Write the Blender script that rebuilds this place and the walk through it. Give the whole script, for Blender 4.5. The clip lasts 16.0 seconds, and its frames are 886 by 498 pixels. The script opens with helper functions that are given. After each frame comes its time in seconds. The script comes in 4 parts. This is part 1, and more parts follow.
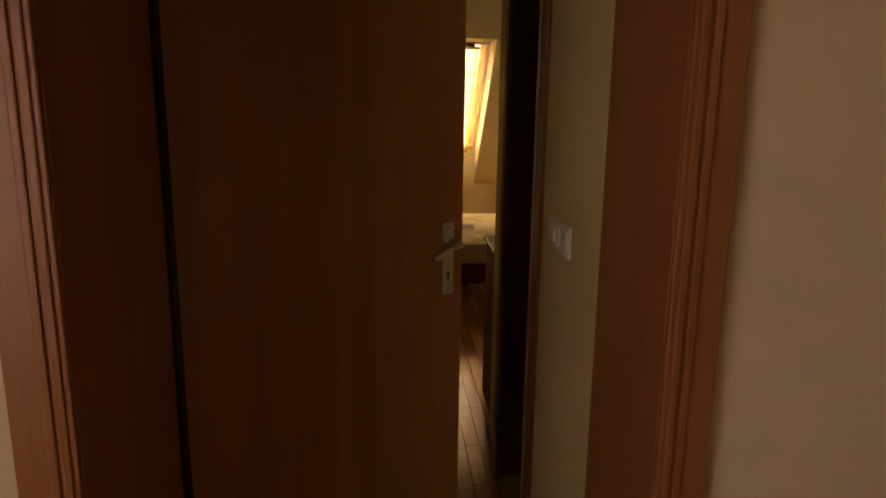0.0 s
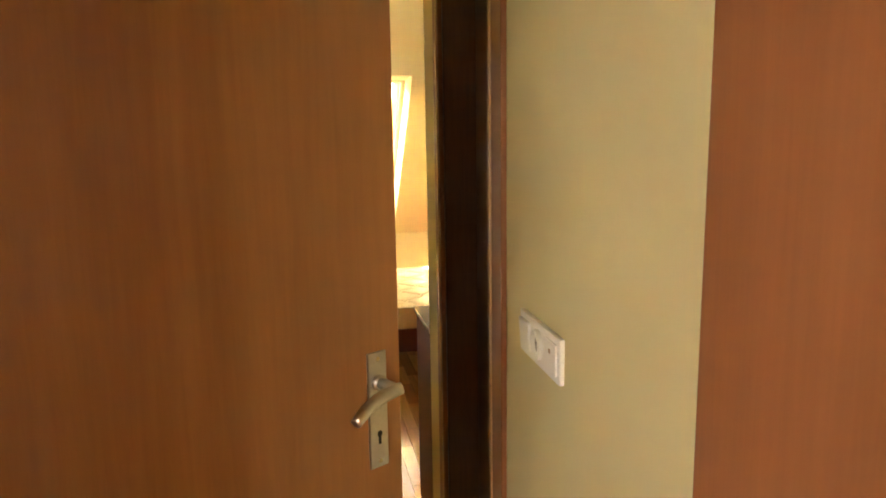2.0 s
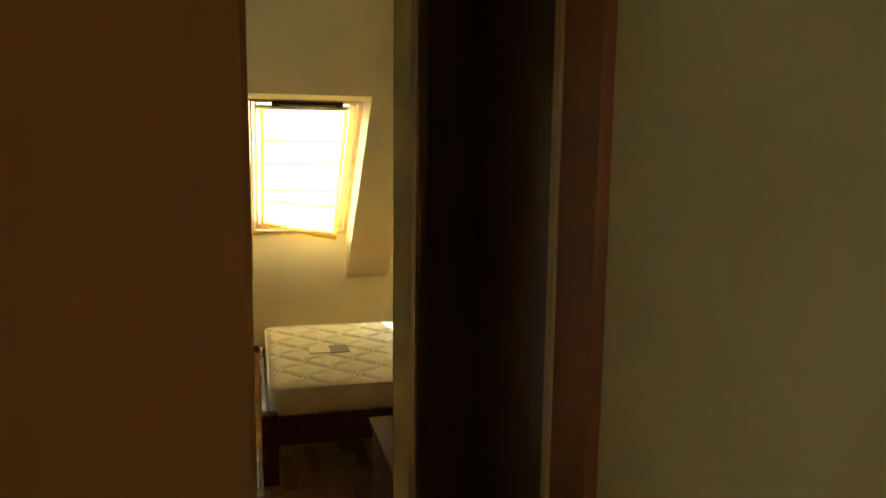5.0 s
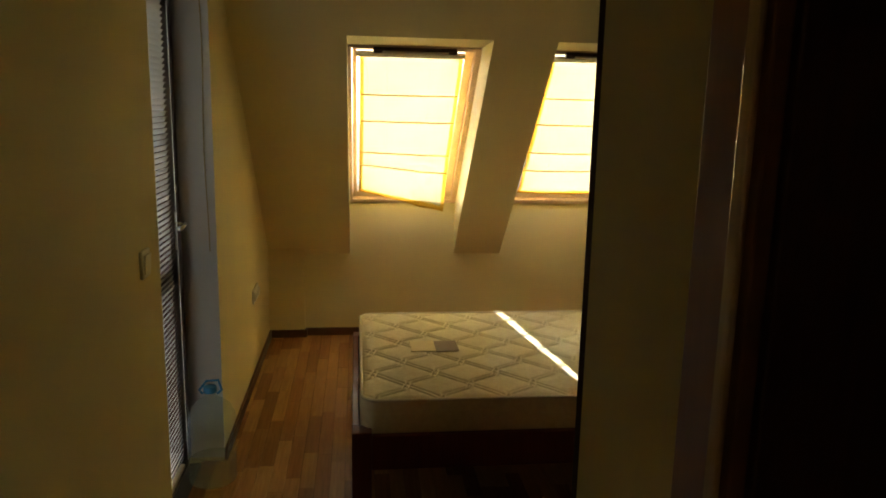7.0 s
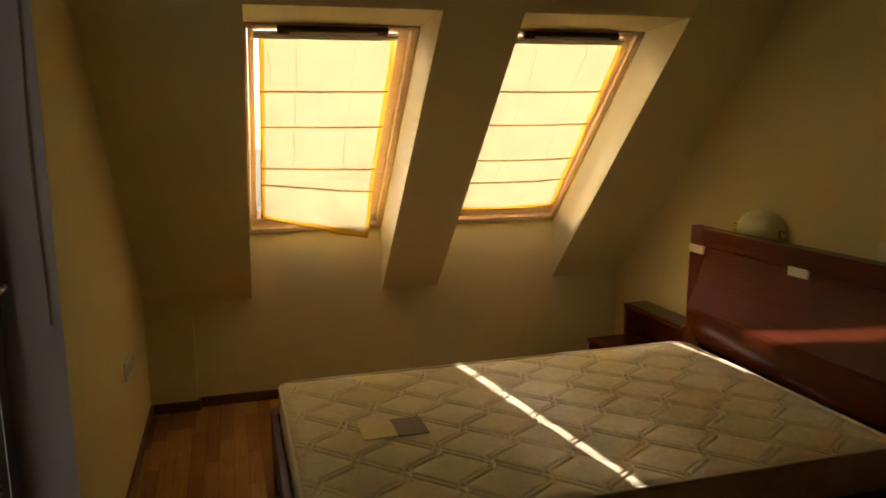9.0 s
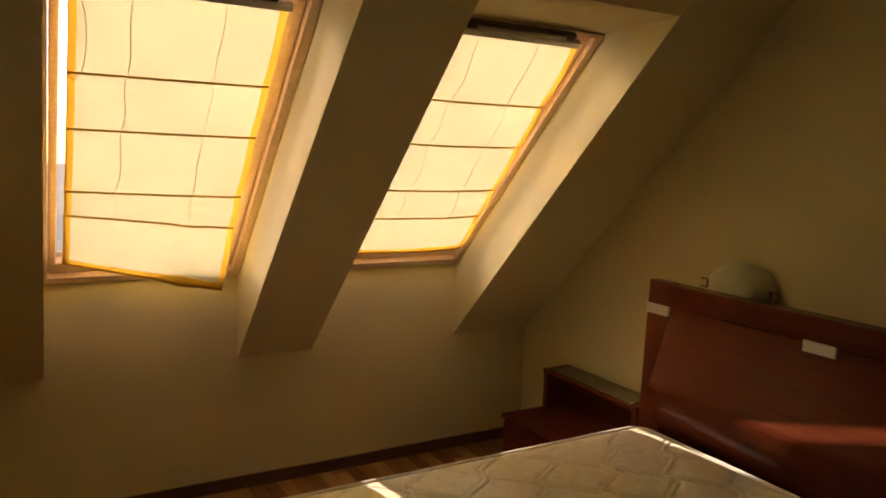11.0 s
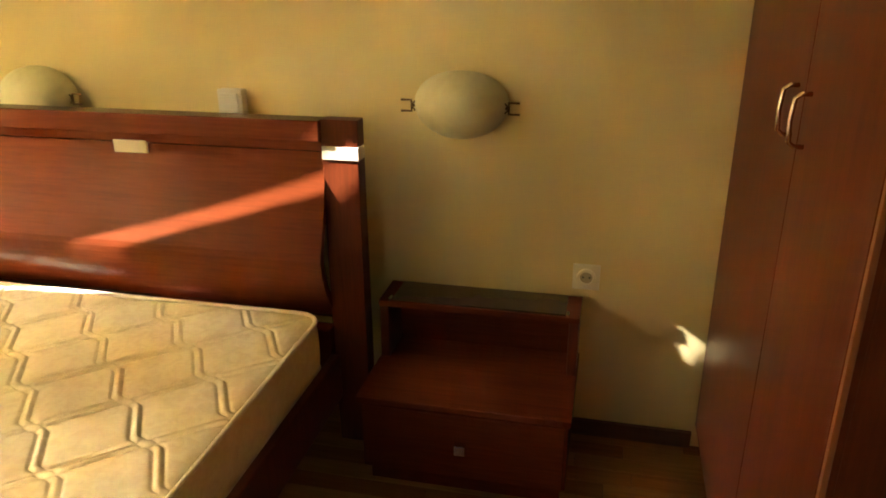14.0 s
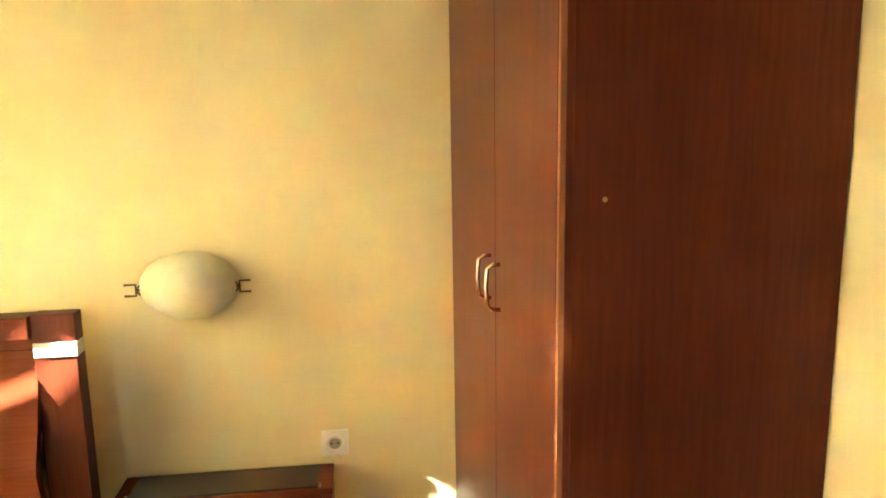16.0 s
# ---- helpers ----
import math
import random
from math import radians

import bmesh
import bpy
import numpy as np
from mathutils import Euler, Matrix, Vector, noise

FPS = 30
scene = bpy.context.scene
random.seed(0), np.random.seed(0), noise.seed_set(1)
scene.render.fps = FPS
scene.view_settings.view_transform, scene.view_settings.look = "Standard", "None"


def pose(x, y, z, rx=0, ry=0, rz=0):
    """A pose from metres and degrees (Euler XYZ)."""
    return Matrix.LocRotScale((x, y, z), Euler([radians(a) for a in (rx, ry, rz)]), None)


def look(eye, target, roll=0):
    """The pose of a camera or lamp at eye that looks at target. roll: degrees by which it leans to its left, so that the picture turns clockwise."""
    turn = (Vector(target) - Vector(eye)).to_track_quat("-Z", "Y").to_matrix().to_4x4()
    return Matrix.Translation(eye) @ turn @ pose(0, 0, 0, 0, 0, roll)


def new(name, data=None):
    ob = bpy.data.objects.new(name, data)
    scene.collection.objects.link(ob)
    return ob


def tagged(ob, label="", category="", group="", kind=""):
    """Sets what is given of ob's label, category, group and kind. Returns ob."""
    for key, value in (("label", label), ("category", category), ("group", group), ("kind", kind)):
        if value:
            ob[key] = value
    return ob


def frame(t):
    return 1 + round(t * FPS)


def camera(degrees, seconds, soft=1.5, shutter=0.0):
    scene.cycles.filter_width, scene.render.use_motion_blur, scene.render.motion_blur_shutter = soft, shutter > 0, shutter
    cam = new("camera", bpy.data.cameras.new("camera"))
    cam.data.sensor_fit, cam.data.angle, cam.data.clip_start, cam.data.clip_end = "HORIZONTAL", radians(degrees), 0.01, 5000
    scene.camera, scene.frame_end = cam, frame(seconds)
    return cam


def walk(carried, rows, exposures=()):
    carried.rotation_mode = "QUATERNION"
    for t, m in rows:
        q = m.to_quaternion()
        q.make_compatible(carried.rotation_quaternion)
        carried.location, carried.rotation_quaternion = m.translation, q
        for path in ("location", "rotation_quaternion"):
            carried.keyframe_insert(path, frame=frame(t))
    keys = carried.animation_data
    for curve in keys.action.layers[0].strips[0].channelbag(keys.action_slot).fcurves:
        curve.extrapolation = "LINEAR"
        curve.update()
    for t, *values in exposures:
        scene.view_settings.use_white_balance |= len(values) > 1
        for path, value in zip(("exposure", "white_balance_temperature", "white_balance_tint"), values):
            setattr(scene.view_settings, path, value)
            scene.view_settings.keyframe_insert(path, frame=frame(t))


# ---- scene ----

cam = camera(61.9, 16.0, soft=1.8, shutter=0.0)
PATH = [
    (0, (-0.47, -1.804, 1.661), (-0.318, 0.139, 1.211), 0.8),
    (0.5, (-0.392, -1.752, 1.652), (-0.22, 0.186, 1.19), 0.3),
    (1, (-0.404, -1.603, 1.644), (-0.183, 0.343, 1.239), 0.4),
    (1.5, (-0.446, -1.37, 1.674), (-0.074, 0.567, 1.344), -2.0),
    (2, (-0.422, -1.119, 1.656), (-0.048, 0.815, 1.312), -0.9),
    (2.5, (-0.385, -0.934, 1.654), (0.103, 0.978, 1.324), 0.9),
    (3, (-0.387, -0.768, 1.634), (0.283, 1.069, 1.213), 0.8),
    (3.5, (-0.336, -0.632, 1.561), (0.357, 1.176, 1.062), -0.9),
    (4, (-0.353, -0.59, 1.591), (0.349, 1.202, 1.048), -2.5),
    (4.5, (-0.356, -0.517, 1.64), (0.314, 1.317, 1.206), -3.9),
    (5, (-0.289, -0.209, 1.701), (0.205, 1.708, 1.418), 0.7),
    (5.2, (-0.277, -0.124, 1.701), (0.151, 1.813, 1.446), 2.0),
    (7.3, (-0.254, 0.746, 1.634), (-0.027, 2.695, 1.244), 1.1),
    (7.5, (-0.264, 0.845, 1.618), (0.044, 2.784, 1.235), 1.4),
    (8, (-0.348, 1.104, 1.584), (0.123, 3.028, 1.307), 0.6),
    (8.2, (-0.359, 1.206, 1.577), (0.131, 3.122, 1.278), 0.3),
    (10.3, (-0.397, 2.349, 1.51), (0.247, 4.214, 1.18), 0.5),
    (10.5, (-0.379, 2.469, 1.515), (0.311, 4.33, 1.273), 1.7),
    (11, (-0.365, 2.658, 1.511), (0.628, 4.376, 1.256), 1.9),
    (11.5, (-0.331, 2.761, 1.534), (1.088, 4.149, 1.294), 0.3),
    (12, (-0.266, 2.754, 1.529), (1.403, 3.791, 1.151), 0.4),
    (12.5, (-0.238, 2.741, 1.508), (1.436, 3.658, 0.911), -0.0),
    (13, (-0.209, 2.719, 1.459), (1.466, 3.528, 0.725), -0.1),
    (13.5, (-0.161, 2.668, 1.442), (1.533, 3.368, 0.642), -1.6),
    (14, (-0.117, 2.623, 1.46), (1.697, 3.04, 0.729), -0.4),
    (14.5, (-0.106, 2.565, 1.526), (1.811, 2.666, 0.967), 1.0),
    (15, (-0.122, 2.555, 1.556), (1.822, 2.499, 1.092), 0.5),
    (15.5, (-0.123, 2.513, 1.552), (1.834, 2.41, 1.152), -0.2),
    (16, (-0.15, 2.571, 1.536), (1.803, 2.34, 1.177), -1.0),
]
EXPOSURES = [
    (0.0, 2.0, 8500, 34), (0.5, 3.5, 7700, 30), (1.0, 4.05, 7100, 24), (2.0, 4.75, 6700, 15), (2.5, 4.9, 6500, 11), (3.0, 4.9, 6500, 8), (3.5, 4.7, 6400, 4),
    (4.0, 4.2, 6500, 0), (4.5, 3.5, 6500, 0), (5.0, 2.7, 6700, 1), (5.4, 2.1, 6800, 4), (7.5, 1.6, 7000, 9), (8.2, 1.25, 7300, 16), (10.5, 0.7, 7800, 32),
    (11.5, 0.85, 7900, 32), (12.0, 1.2, 8000, 30), (12.5, 1.95, 8000, 30), (13.0, 2.75, 7800, 20), (13.5, 3.1, 7500, 18), (14.0, 3.5, 7300, 17), (14.5, 4.1, 7000, 13),
    (15.0, 4.6, 6600, 14), (16.0, 5.2, 5900, 12),
]
walk(cam, [(t, look(eye, target, roll)) for t, eye, target, roll in PATH], EXPOSURES)

# ---------------------------------------------------------------- light
SUN_WAY = Vector((0.3575, -1.635, -1.0)).normalized()
world = bpy.data.worlds.new("sky")
scene.world = world
world.use_nodes = True
wn = world.node_tree.nodes
sky = wn.new("ShaderNodeTexSky")
sky.sky_type = "NISHITA"
sky.sun_disc = False
sky.sun_elevation = math.asin(-SUN_WAY.z)
sky.sun_rotation = math.atan2(-SUN_WAY.x, -SUN_WAY.y)
wn["Background"].inputs["Strength"].default_value = 0.15
world.node_tree.links.new(sky.outputs["Color"], wn["Background"].inputs["Color"])
sun_data = bpy.data.lights.new("sun", "SUN")
sun_data.energy = 5.0
sun_data.angle = radians(0.4)
sun_data.color = (1.0, 0.99, 0.97)
sun = new("sun", sun_data)
sun.matrix_world = Matrix.Translation((-3, 14, 9)) @ SUN_WAY.to_track_quat("-Z", "Y").to_matrix().to_4x4()


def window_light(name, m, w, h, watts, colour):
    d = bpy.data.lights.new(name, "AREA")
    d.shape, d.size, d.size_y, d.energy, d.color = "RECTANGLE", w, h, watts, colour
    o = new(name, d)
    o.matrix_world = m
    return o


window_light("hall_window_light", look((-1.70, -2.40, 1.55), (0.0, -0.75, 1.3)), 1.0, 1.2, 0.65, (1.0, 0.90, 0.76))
window_light("balcony_light", look((-1.30, 3.47, 1.15), (0.0, 3.47, 0.9)), 0.7, 1.9, 0.38, (0.78, 0.88, 1.0))


# ---------------------------------------------------------------- materials
def mat(name, build, rough=0.5, metal=0.0, spec=0.5):
    m = bpy.data.materials.new(name)
    m.use_nodes = True
    t = m.node_tree
    b = t.nodes["Principled BSDF"]
    b.inputs["Roughness"].default_value = rough
    b.inputs["Metallic"].default_value = metal
    b.inputs["Specular IOR Level"].default_value = spec
    build(t, b)
    return m


def node(t, kind, **kw):
    n = t.nodes.new(kind)
    for k, v in kw.items():
        n.inputs[k.replace("_", " ")].default_value = v
    return n


def coords(t, scale=(1, 1, 1), rot=(0, 0, 0), kind="Object"):
    c = t.nodes.new("ShaderNodeTexCoord")
    mp = t.nodes.new("ShaderNodeMapping")
    mp.inputs["Scale"].default_value = scale
    mp.inputs["Rotation"].default_value = [radians(a) for a in rot]
    t.links.new(c.outputs[kind], mp.inputs["Vector"])
    return mp.outputs["Vector"]


def ramp(t, fac, stops):
    r = t.nodes.new("ShaderNodeValToRGB")
    el = r.color_ramp.elements
    while len(el) < len(stops):
        el.new(0.5)
    for e, (p, c) in zip(el, stops):
        e.position, e.color = p, (*c, 1)
    t.links.new(fac, r.inputs["Fac"])
    return r.outputs["Color"]


def bump(t, b, height, strength, dist):
    n = t.nodes.new("ShaderNodeBump")
    n.inputs["Strength"].default_value = strength
    n.inputs["Distance"].default_value = dist
    t.links.new(height, n.inputs["Height"])
    t.links.new(n.outputs["Normal"], b.inputs["Normal"])


def noise_tex(t, vec, scale, detail=4.0, rough=0.55, dist=0.0):
    n = t.nodes.new("ShaderNodeTexNoise")
    n.inputs["Scale"].default_value = scale
    n.inputs["Detail"].default_value = detail
    n.inputs["Roughness"].default_value = rough
    n.inputs["Distortion"].default_value = dist
    t.links.new(vec, n.inputs["Vector"])
    return n.outputs["Fac"]


def mix_colour(t, fac, a, b, mode="MIX"):
    m = t.nodes.new("ShaderNodeMix")
    m.data_type, m.blend_type = "RGBA", mode
    for sock, v in (("Factor", fac), ("A", a), ("B", b)):
        i = [x for x in m.inputs if x.name == sock and x.enabled][0]
        if isinstance(v, (tuple, list)):
            i.default_value = (*v, 1)
        elif isinstance(v, float):
            i.default_value = v
        else:
            t.links.new(v, i)
    return [x for x in m.outputs if x.enabled][0]


def scaled(c, k):
    return tuple(v * k for v in c)


def plaster(name, colour, rough=0.75):
    def build(t, b):
        v = coords(t)
        big = noise_tex(t, v, 1.3, 3)
        fine = noise_tex(t, v, 90, 5)
        c = ramp(t, big, [(0.3, scaled(colour, 0.94)), (0.7, colour)])
        t.links.new(c, b.inputs["Base Color"])
        mixn = t.nodes.new("ShaderNodeMath")
        mixn.operation = "ADD"
        mid = noise_tex(t, v, 9, 3)
        t.links.new(fine, mixn.inputs[0])
        t.links.new(mid, mixn.inputs[1])
        bump(t, b, mixn.outputs[0], 0.07, 0.003)
    return mat(name, build, rough, spec=0.3)


def wood(name, dark, light, grain=(26, 26, 1.6), rough=0.35, spec=0.5, streak=0.5):
    """Veneer with grain along the object's local z (or as the scale says)."""
    def build(t, b):
        info = t.nodes.new("ShaderNodeObjectInfo")
        off = t.nodes.new("ShaderNodeVectorMath")
        off.operation = "ADD"
        mult = t.nodes.new("ShaderNodeMath")
        mult.operation = "MULTIPLY"
        mult.inputs[1].default_value = 17.0
        t.links.new(info.outputs["Random"], mult.inputs[0])
        t.links.new(coords(t, grain), off.inputs[0])
        t.links.new(mult.outputs[0], off.inputs[1])
        v = off.outputs[0]
        broad = noise_tex(t, v, 0.35, 3, 0.5, 0.6)
        fine = noise_tex(t, v, 4.0, 6, 0.65, 0.3)
        c1 = ramp(t, broad, [(0.32, dark), (0.68, light)])
        c2 = ramp(t, fine, [(0.3, scaled(dark, 0.8)), (0.62, light)])
        c = mix_colour(t, streak, c1, c2)
        t.links.new(c, b.inputs["Base Color"])
        bump(t, b, fine, 0.06, 0.002)
    return mat(name, build, rough, spec=spec)


def plain(name, colour, rough=0.4, metal=0.0, var=0.06, scale=30.0, bmp=0.05, spec=0.5):
    def build(t, b):
        v = coords(t)
        n = noise_tex(t, v, scale, 4)
        c = ramp(t, n, [(0.25, scaled(colour, 1 - var)), (0.75, colour)])
        t.links.new(c, b.inputs["Base Color"])
        if bmp:
            bump(t, b, n, bmp, 0.002)
    return mat(name, build, rough, metal, spec)


WALL = plaster("cream_plaster", (0.80, 0.68, 0.34))
WHITE_PLASTER = plaster("white_plaster", (0.78, 0.77, 0.72))
HALL_WALL = plaster("beige_hall_plaster", (0.74, 0.60, 0.43))
CEILING = plaster("ceiling_plaster", (0.80, 0.70, 0.45))
MAHOGANY = wood("mahogany_veneer", (0.098, 0.0185, 0.0058), (0.155, 0.032, 0.0095), rough=0.36, spec=0.16)
MAHOGANY_X = wood("mahogany_veneer_along", (0.098, 0.0185, 0.0058), (0.155, 0.032, 0.0095), grain=(26, 1.6, 26), rough=0.26, spec=0.16)
BEECH = wood("door_veneer", (0.245, 0.098, 0.024), (0.37, 0.158, 0.041), grain=(22, 22, 1.3), rough=0.36, streak=0.24)
CASING = wood("casing_veneer", (0.25, 0.092, 0.032), (0.36, 0.135, 0.048), grain=(24, 24, 1.2), rough=0.4, streak=0.22)
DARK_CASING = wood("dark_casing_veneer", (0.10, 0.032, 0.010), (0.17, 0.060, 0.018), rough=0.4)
PINE = wood("pine_frame", (0.68, 0.46, 0.30), (0.84, 0.62, 0.44), grain=(20, 20, 20), rough=0.4)
# pale colour and high gloss stand in for the room's reflection on the edge
BEAD_GLINT = wood("glint_edge_bead", (0.62, 0.40, 0.22), (0.80, 0.56, 0.34), grain=(20, 20, 2), rough=0.14, spec=0.9)
SKIRTING = wood("skirting_wood", (0.09, 0.034, 0.012), (0.16, 0.062, 0.022), grain=(1.6, 1.6, 26), rough=0.4)
DARK_FRAME = wood("dark_door_frame", (0.035, 0.012, 0.006), (0.07, 0.022, 0.010), rough=0.35)
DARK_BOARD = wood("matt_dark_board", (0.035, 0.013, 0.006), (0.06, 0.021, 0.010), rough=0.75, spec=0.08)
STEEL = plain("brushed_steel", (0.62, 0.60, 0.56), 0.32, 1.0, 0.1, 200, 0.03)
CHROME = plain("polished_metal", (0.75, 0.73, 0.70), 0.16, 1.0, 0.05, 60, 0.02)
INLAY = plain("satin_metal", (0.80, 0.74, 0.58), 0.45, 0.2, 0.08, 90, 0.02)
BRONZE = plain("aged_bronze", (0.16, 0.10, 0.05), 0.4, 1.0, 0.1, 60, 0.02)
WHITE_PLASTIC = plain("white_plastic", (0.88, 0.84, 0.72), 0.35, 0.0, 0.03, 15, 0.0)
# white plastic darkened by the shade inside the socket's recess
WELL_SHADE = plain("socket_well", (0.42, 0.38, 0.30), 0.5, 0.0, 0.05, 15, 0.0)
GREY_PLASTIC = plain("grey_plastic", (0.25, 0.24, 0.22), 0.45, 0.0, 0.05, 15, 0.0)
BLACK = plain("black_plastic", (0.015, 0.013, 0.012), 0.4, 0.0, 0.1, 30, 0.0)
SHELF_GLASS = plain("dark_shelf_glass", (0.085, 0.055, 0.038), 0.12, 0.0, 0.05, 10, 0.0, 0.8)
SLAT = plain("blind_slat", (0.62, 0.61, 0.58), 0.35, 0.0, 0.03, 20, 0.0)
GROUND = plain("far_ground", (0.10, 0.11, 0.06), 0.9, 0.0, 0.4, 0.05, 0.0)
BLUE_CAP = plain("blue_plastic", (0.03, 0.22, 0.42), 0.4, 0.0, 0.1, 20, 0.0)
PIPING = plain("piping_cloth", (0.78, 0.71, 0.55), 0.8, 0.0, 0.1, 300, 0.3)
CORD = plain("cord", (0.50, 0.38, 0.14), 0.8, 0.0, 0.1, 200, 0.1)
LABEL_MAT = plain("paper_label", (0.84, 0.70, 0.38), 0.6, 0.0, 0.1, 40, 0.0)
LABEL_DARK = plain("label_print", (0.30, 0.21, 0.15), 0.6, 0.0, 0.2, 60, 0.0)


def ceramic(t, b):
    b.inputs["Base Color"].default_value = (0.66, 0.66, 0.50, 1)
    v = coords(t)
    n = noise_tex(t, v, 25, 3)
    bump(t, b, n, 0.05, 0.002)
    t.links.new(ramp(t, n, [(0.3, (0.64, 0.61, 0.37)), (0.7, (0.71, 0.68, 0.43))]), b.inputs["Base Color"])


CERAMIC = mat("frosted_glass_shade", ceramic, 0.5)


def ticking(t, b):
    v = coords(t)
    n = noise_tex(t, v, 35, 6, 0.6, 0.8)
    big = noise_tex(t, v, 3, 3)
    c1 = ramp(t, n, [(0.35, (0.71, 0.61, 0.38)), (0.6, (0.81, 0.73, 0.49))])
    c = mix_colour(t, 0.25, c1, ramp(t, big, [(0.3, (0.67, 0.57, 0.38)), (0.7, (0.83, 0.75, 0.56))]))
    t.links.new(c, b.inputs["Base Color"])
    bump(t, b, noise_tex(t, v, 400, 2), 0.15, 0.002)


TICKING = mat("mattress_ticking", ticking, 0.8, spec=0.2)


def parquet(t, b):
    info = t.nodes.new("ShaderNodeObjectInfo")
    geo = t.nodes.new("ShaderNodeNewGeometry")
    add = t.nodes.new("ShaderNodeMath")
    add.operation = "ADD"
    t.links.new(info.outputs["Random"], add.inputs[0])
    t.links.new(geo.outputs["Random Per Island"], add.inputs[1])
    fr = t.nodes.new("ShaderNodeMath")
    fr.operation = "FRACT"
    t.links.new(add.outputs[0], fr.inputs[0])
    base = ramp(t, fr.outputs[0], [(0.0, (0.27, 0.115, 0.036)), (0.3, (0.38, 0.175, 0.058)), (0.65, (0.54, 0.275, 0.095)), (0.85, (0.46, 0.22, 0.075)), (1.0, (0.31, 0.13, 0.040))])
    off = t.nodes.new("ShaderNodeVectorMath")
    off.operation = "ADD"
    mul = t.nodes.new("ShaderNodeMath")
    mul.operation = "MULTIPLY"
    mul.inputs[1].default_value = 23.0
    t.links.new(fr.outputs[0], mul.inputs[0])
    t.links.new(coords(t, (40, 2.2, 40)), off.inputs[0])
    t.links.new(mul.outputs[0], off.inputs[1])
    g = noise_tex(t, off.outputs[0], 1.6, 6, 0.65, 0.5)
    c = mix_colour(t, 0.5, base, ramp(t, g, [(0.3, (0.5, 0.45, 0.4)), (0.65, (1.15, 1.12, 1.1))]), "MULTIPLY")
    t.links.new(c, b.inputs["Base Color"])
    bump(t, b, g, 0.05, 0.002)


PARQUET = mat("laminate_floor", parquet, 0.22)


def fabric_mix(t, b, colour, through_colour, amount):
    out = t.nodes["Material Output"]
    tr = t.nodes.new("ShaderNodeBsdfTranslucent")
    v = coords(t, (1, 1, 1))
    weave = noise_tex(t, v, 220, 3)
    cloud = noise_tex(t, v, 4, 3)
    t.links.new(ramp(t, cloud, [(0.3, scaled(colour, 0.92)), (0.7, colour)]), b.inputs["Base Color"])
    t.links.new(ramp(t, cloud, [(0.3, scaled(through_colour, 0.93)), (0.7, through_colour)]), tr.inputs["Color"])
    bump(t, b, weave, 0.15, 0.001)
    mx = t.nodes.new("ShaderNodeMixShader")
    mx.inputs[0].default_value = amount
    t.links.new(b.outputs[0], mx.inputs[1])
    t.links.new(tr.outputs[0], mx.inputs[2])
    t.links.new(mx.outputs[0], out.inputs["Surface"])


BLIND = mat("yellow_blind_cloth", lambda t, b: fabric_mix(t, b, (0.78, 0.62, 0.22), (0.208, 0.181, 0.094), 0.60), 0.85, spec=0.1)
BLIND_HEM = mat("orange_blind_hem", lambda t, b: fabric_mix(t, b, (0.75, 0.45, 0.05), (0.48, 0.24, 0.02), 0.34), 0.85, spec=0.1)


def glass_mat(name, rough=0.0, tint=(1, 1, 1)):
    m = bpy.data.materials.new(name)
    m.use_nodes = True
    t = m.node_tree
    b = t.nodes["Principled BSDF"]
    b.inputs["Base Color"].default_value = (*tint, 1)
    b.inputs["Roughness"].default_value = rough
    b.inputs["Transmission Weight"].default_value = 1.0
    b.inputs["IOR"].default_value = 1.45
    return m


GLASS = glass_mat("window_glass")


def thin_plastic(t, b):
    out = t.nodes["Material Output"]
    b.inputs["Base Color"].default_value = (0.75, 0.78, 0.72, 1)
    tp = t.nodes.new("ShaderNodeBsdfTransparent")
    tp.inputs["Color"].default_value = (0.93, 0.95, 0.90, 1)
    fres = t.nodes.new("ShaderNodeFresnel")
    fres.inputs["IOR"].default_value = 1.5
    n = noise_tex(t, coords(t), 14, 4, 0.6, 1.5)
    bump(t, b, n, 0.6, 0.01)
    mx = t.nodes.new("ShaderNodeMixShader")
    mx.inputs[0].default_value = 0.09
    t.links.new(tp.outputs[0], mx.inputs[1])
    t.links.new(b.outputs[0], mx.inputs[2])
    t.links.new(mx.outputs[0], out.inputs["Surface"])


BOTTLE = mat("clear_plastic", thin_plastic, 0.12)


# ---------------------------------------------------------------- mesh helpers
def box(bm, x0, x1, y0, y1, z0, z1, m=None):
    vs = [bm.verts.new((x, y, z)) for x in (x0, x1) for y in (y0, y1) for z in (z0, z1)]
    if m is not None:
        for v in vs:
            v.co = m @ v.co
    out = []
    for f in ((0, 1, 3, 2), (4, 6, 7, 5), (0, 4, 5, 1), (2, 3, 7, 6), (0, 2, 6, 4), (1, 5, 7, 3)):
        out.append(bm.faces.new([vs[i] for i in f]))
    return vs


def prism(bm, pts, a0, a1, axis="x"):
    """A polygon in the other two axes, drawn out along one axis."""
    def place(p, a):
        return (a, p[0], p[1]) if axis == "x" else (p[0], a, p[1]) if axis == "y" else (p[0], p[1], a)
    lo = [bm.verts.new(place(p, a0)) for p in pts]
    hi = [bm.verts.new(place(p, a1)) for p in pts]
    bm.faces.new(lo)
    bm.faces.new(hi[::-1])
    n = len(pts)
    for i in range(n):
        bm.faces.new((lo[i], hi[i], hi[(i + 1) % n], lo[(i + 1) % n]))


def bevelled(bm, w, seg=2):
    bmesh.ops.remove_doubles(bm, verts=bm.verts, dist=1e-5)
    bmesh.ops.bevel(bm, geom=list(bm.edges), offset=w, segments=seg, affect="EDGES", profile=0.6, clamp_overlap=True)
    return bm


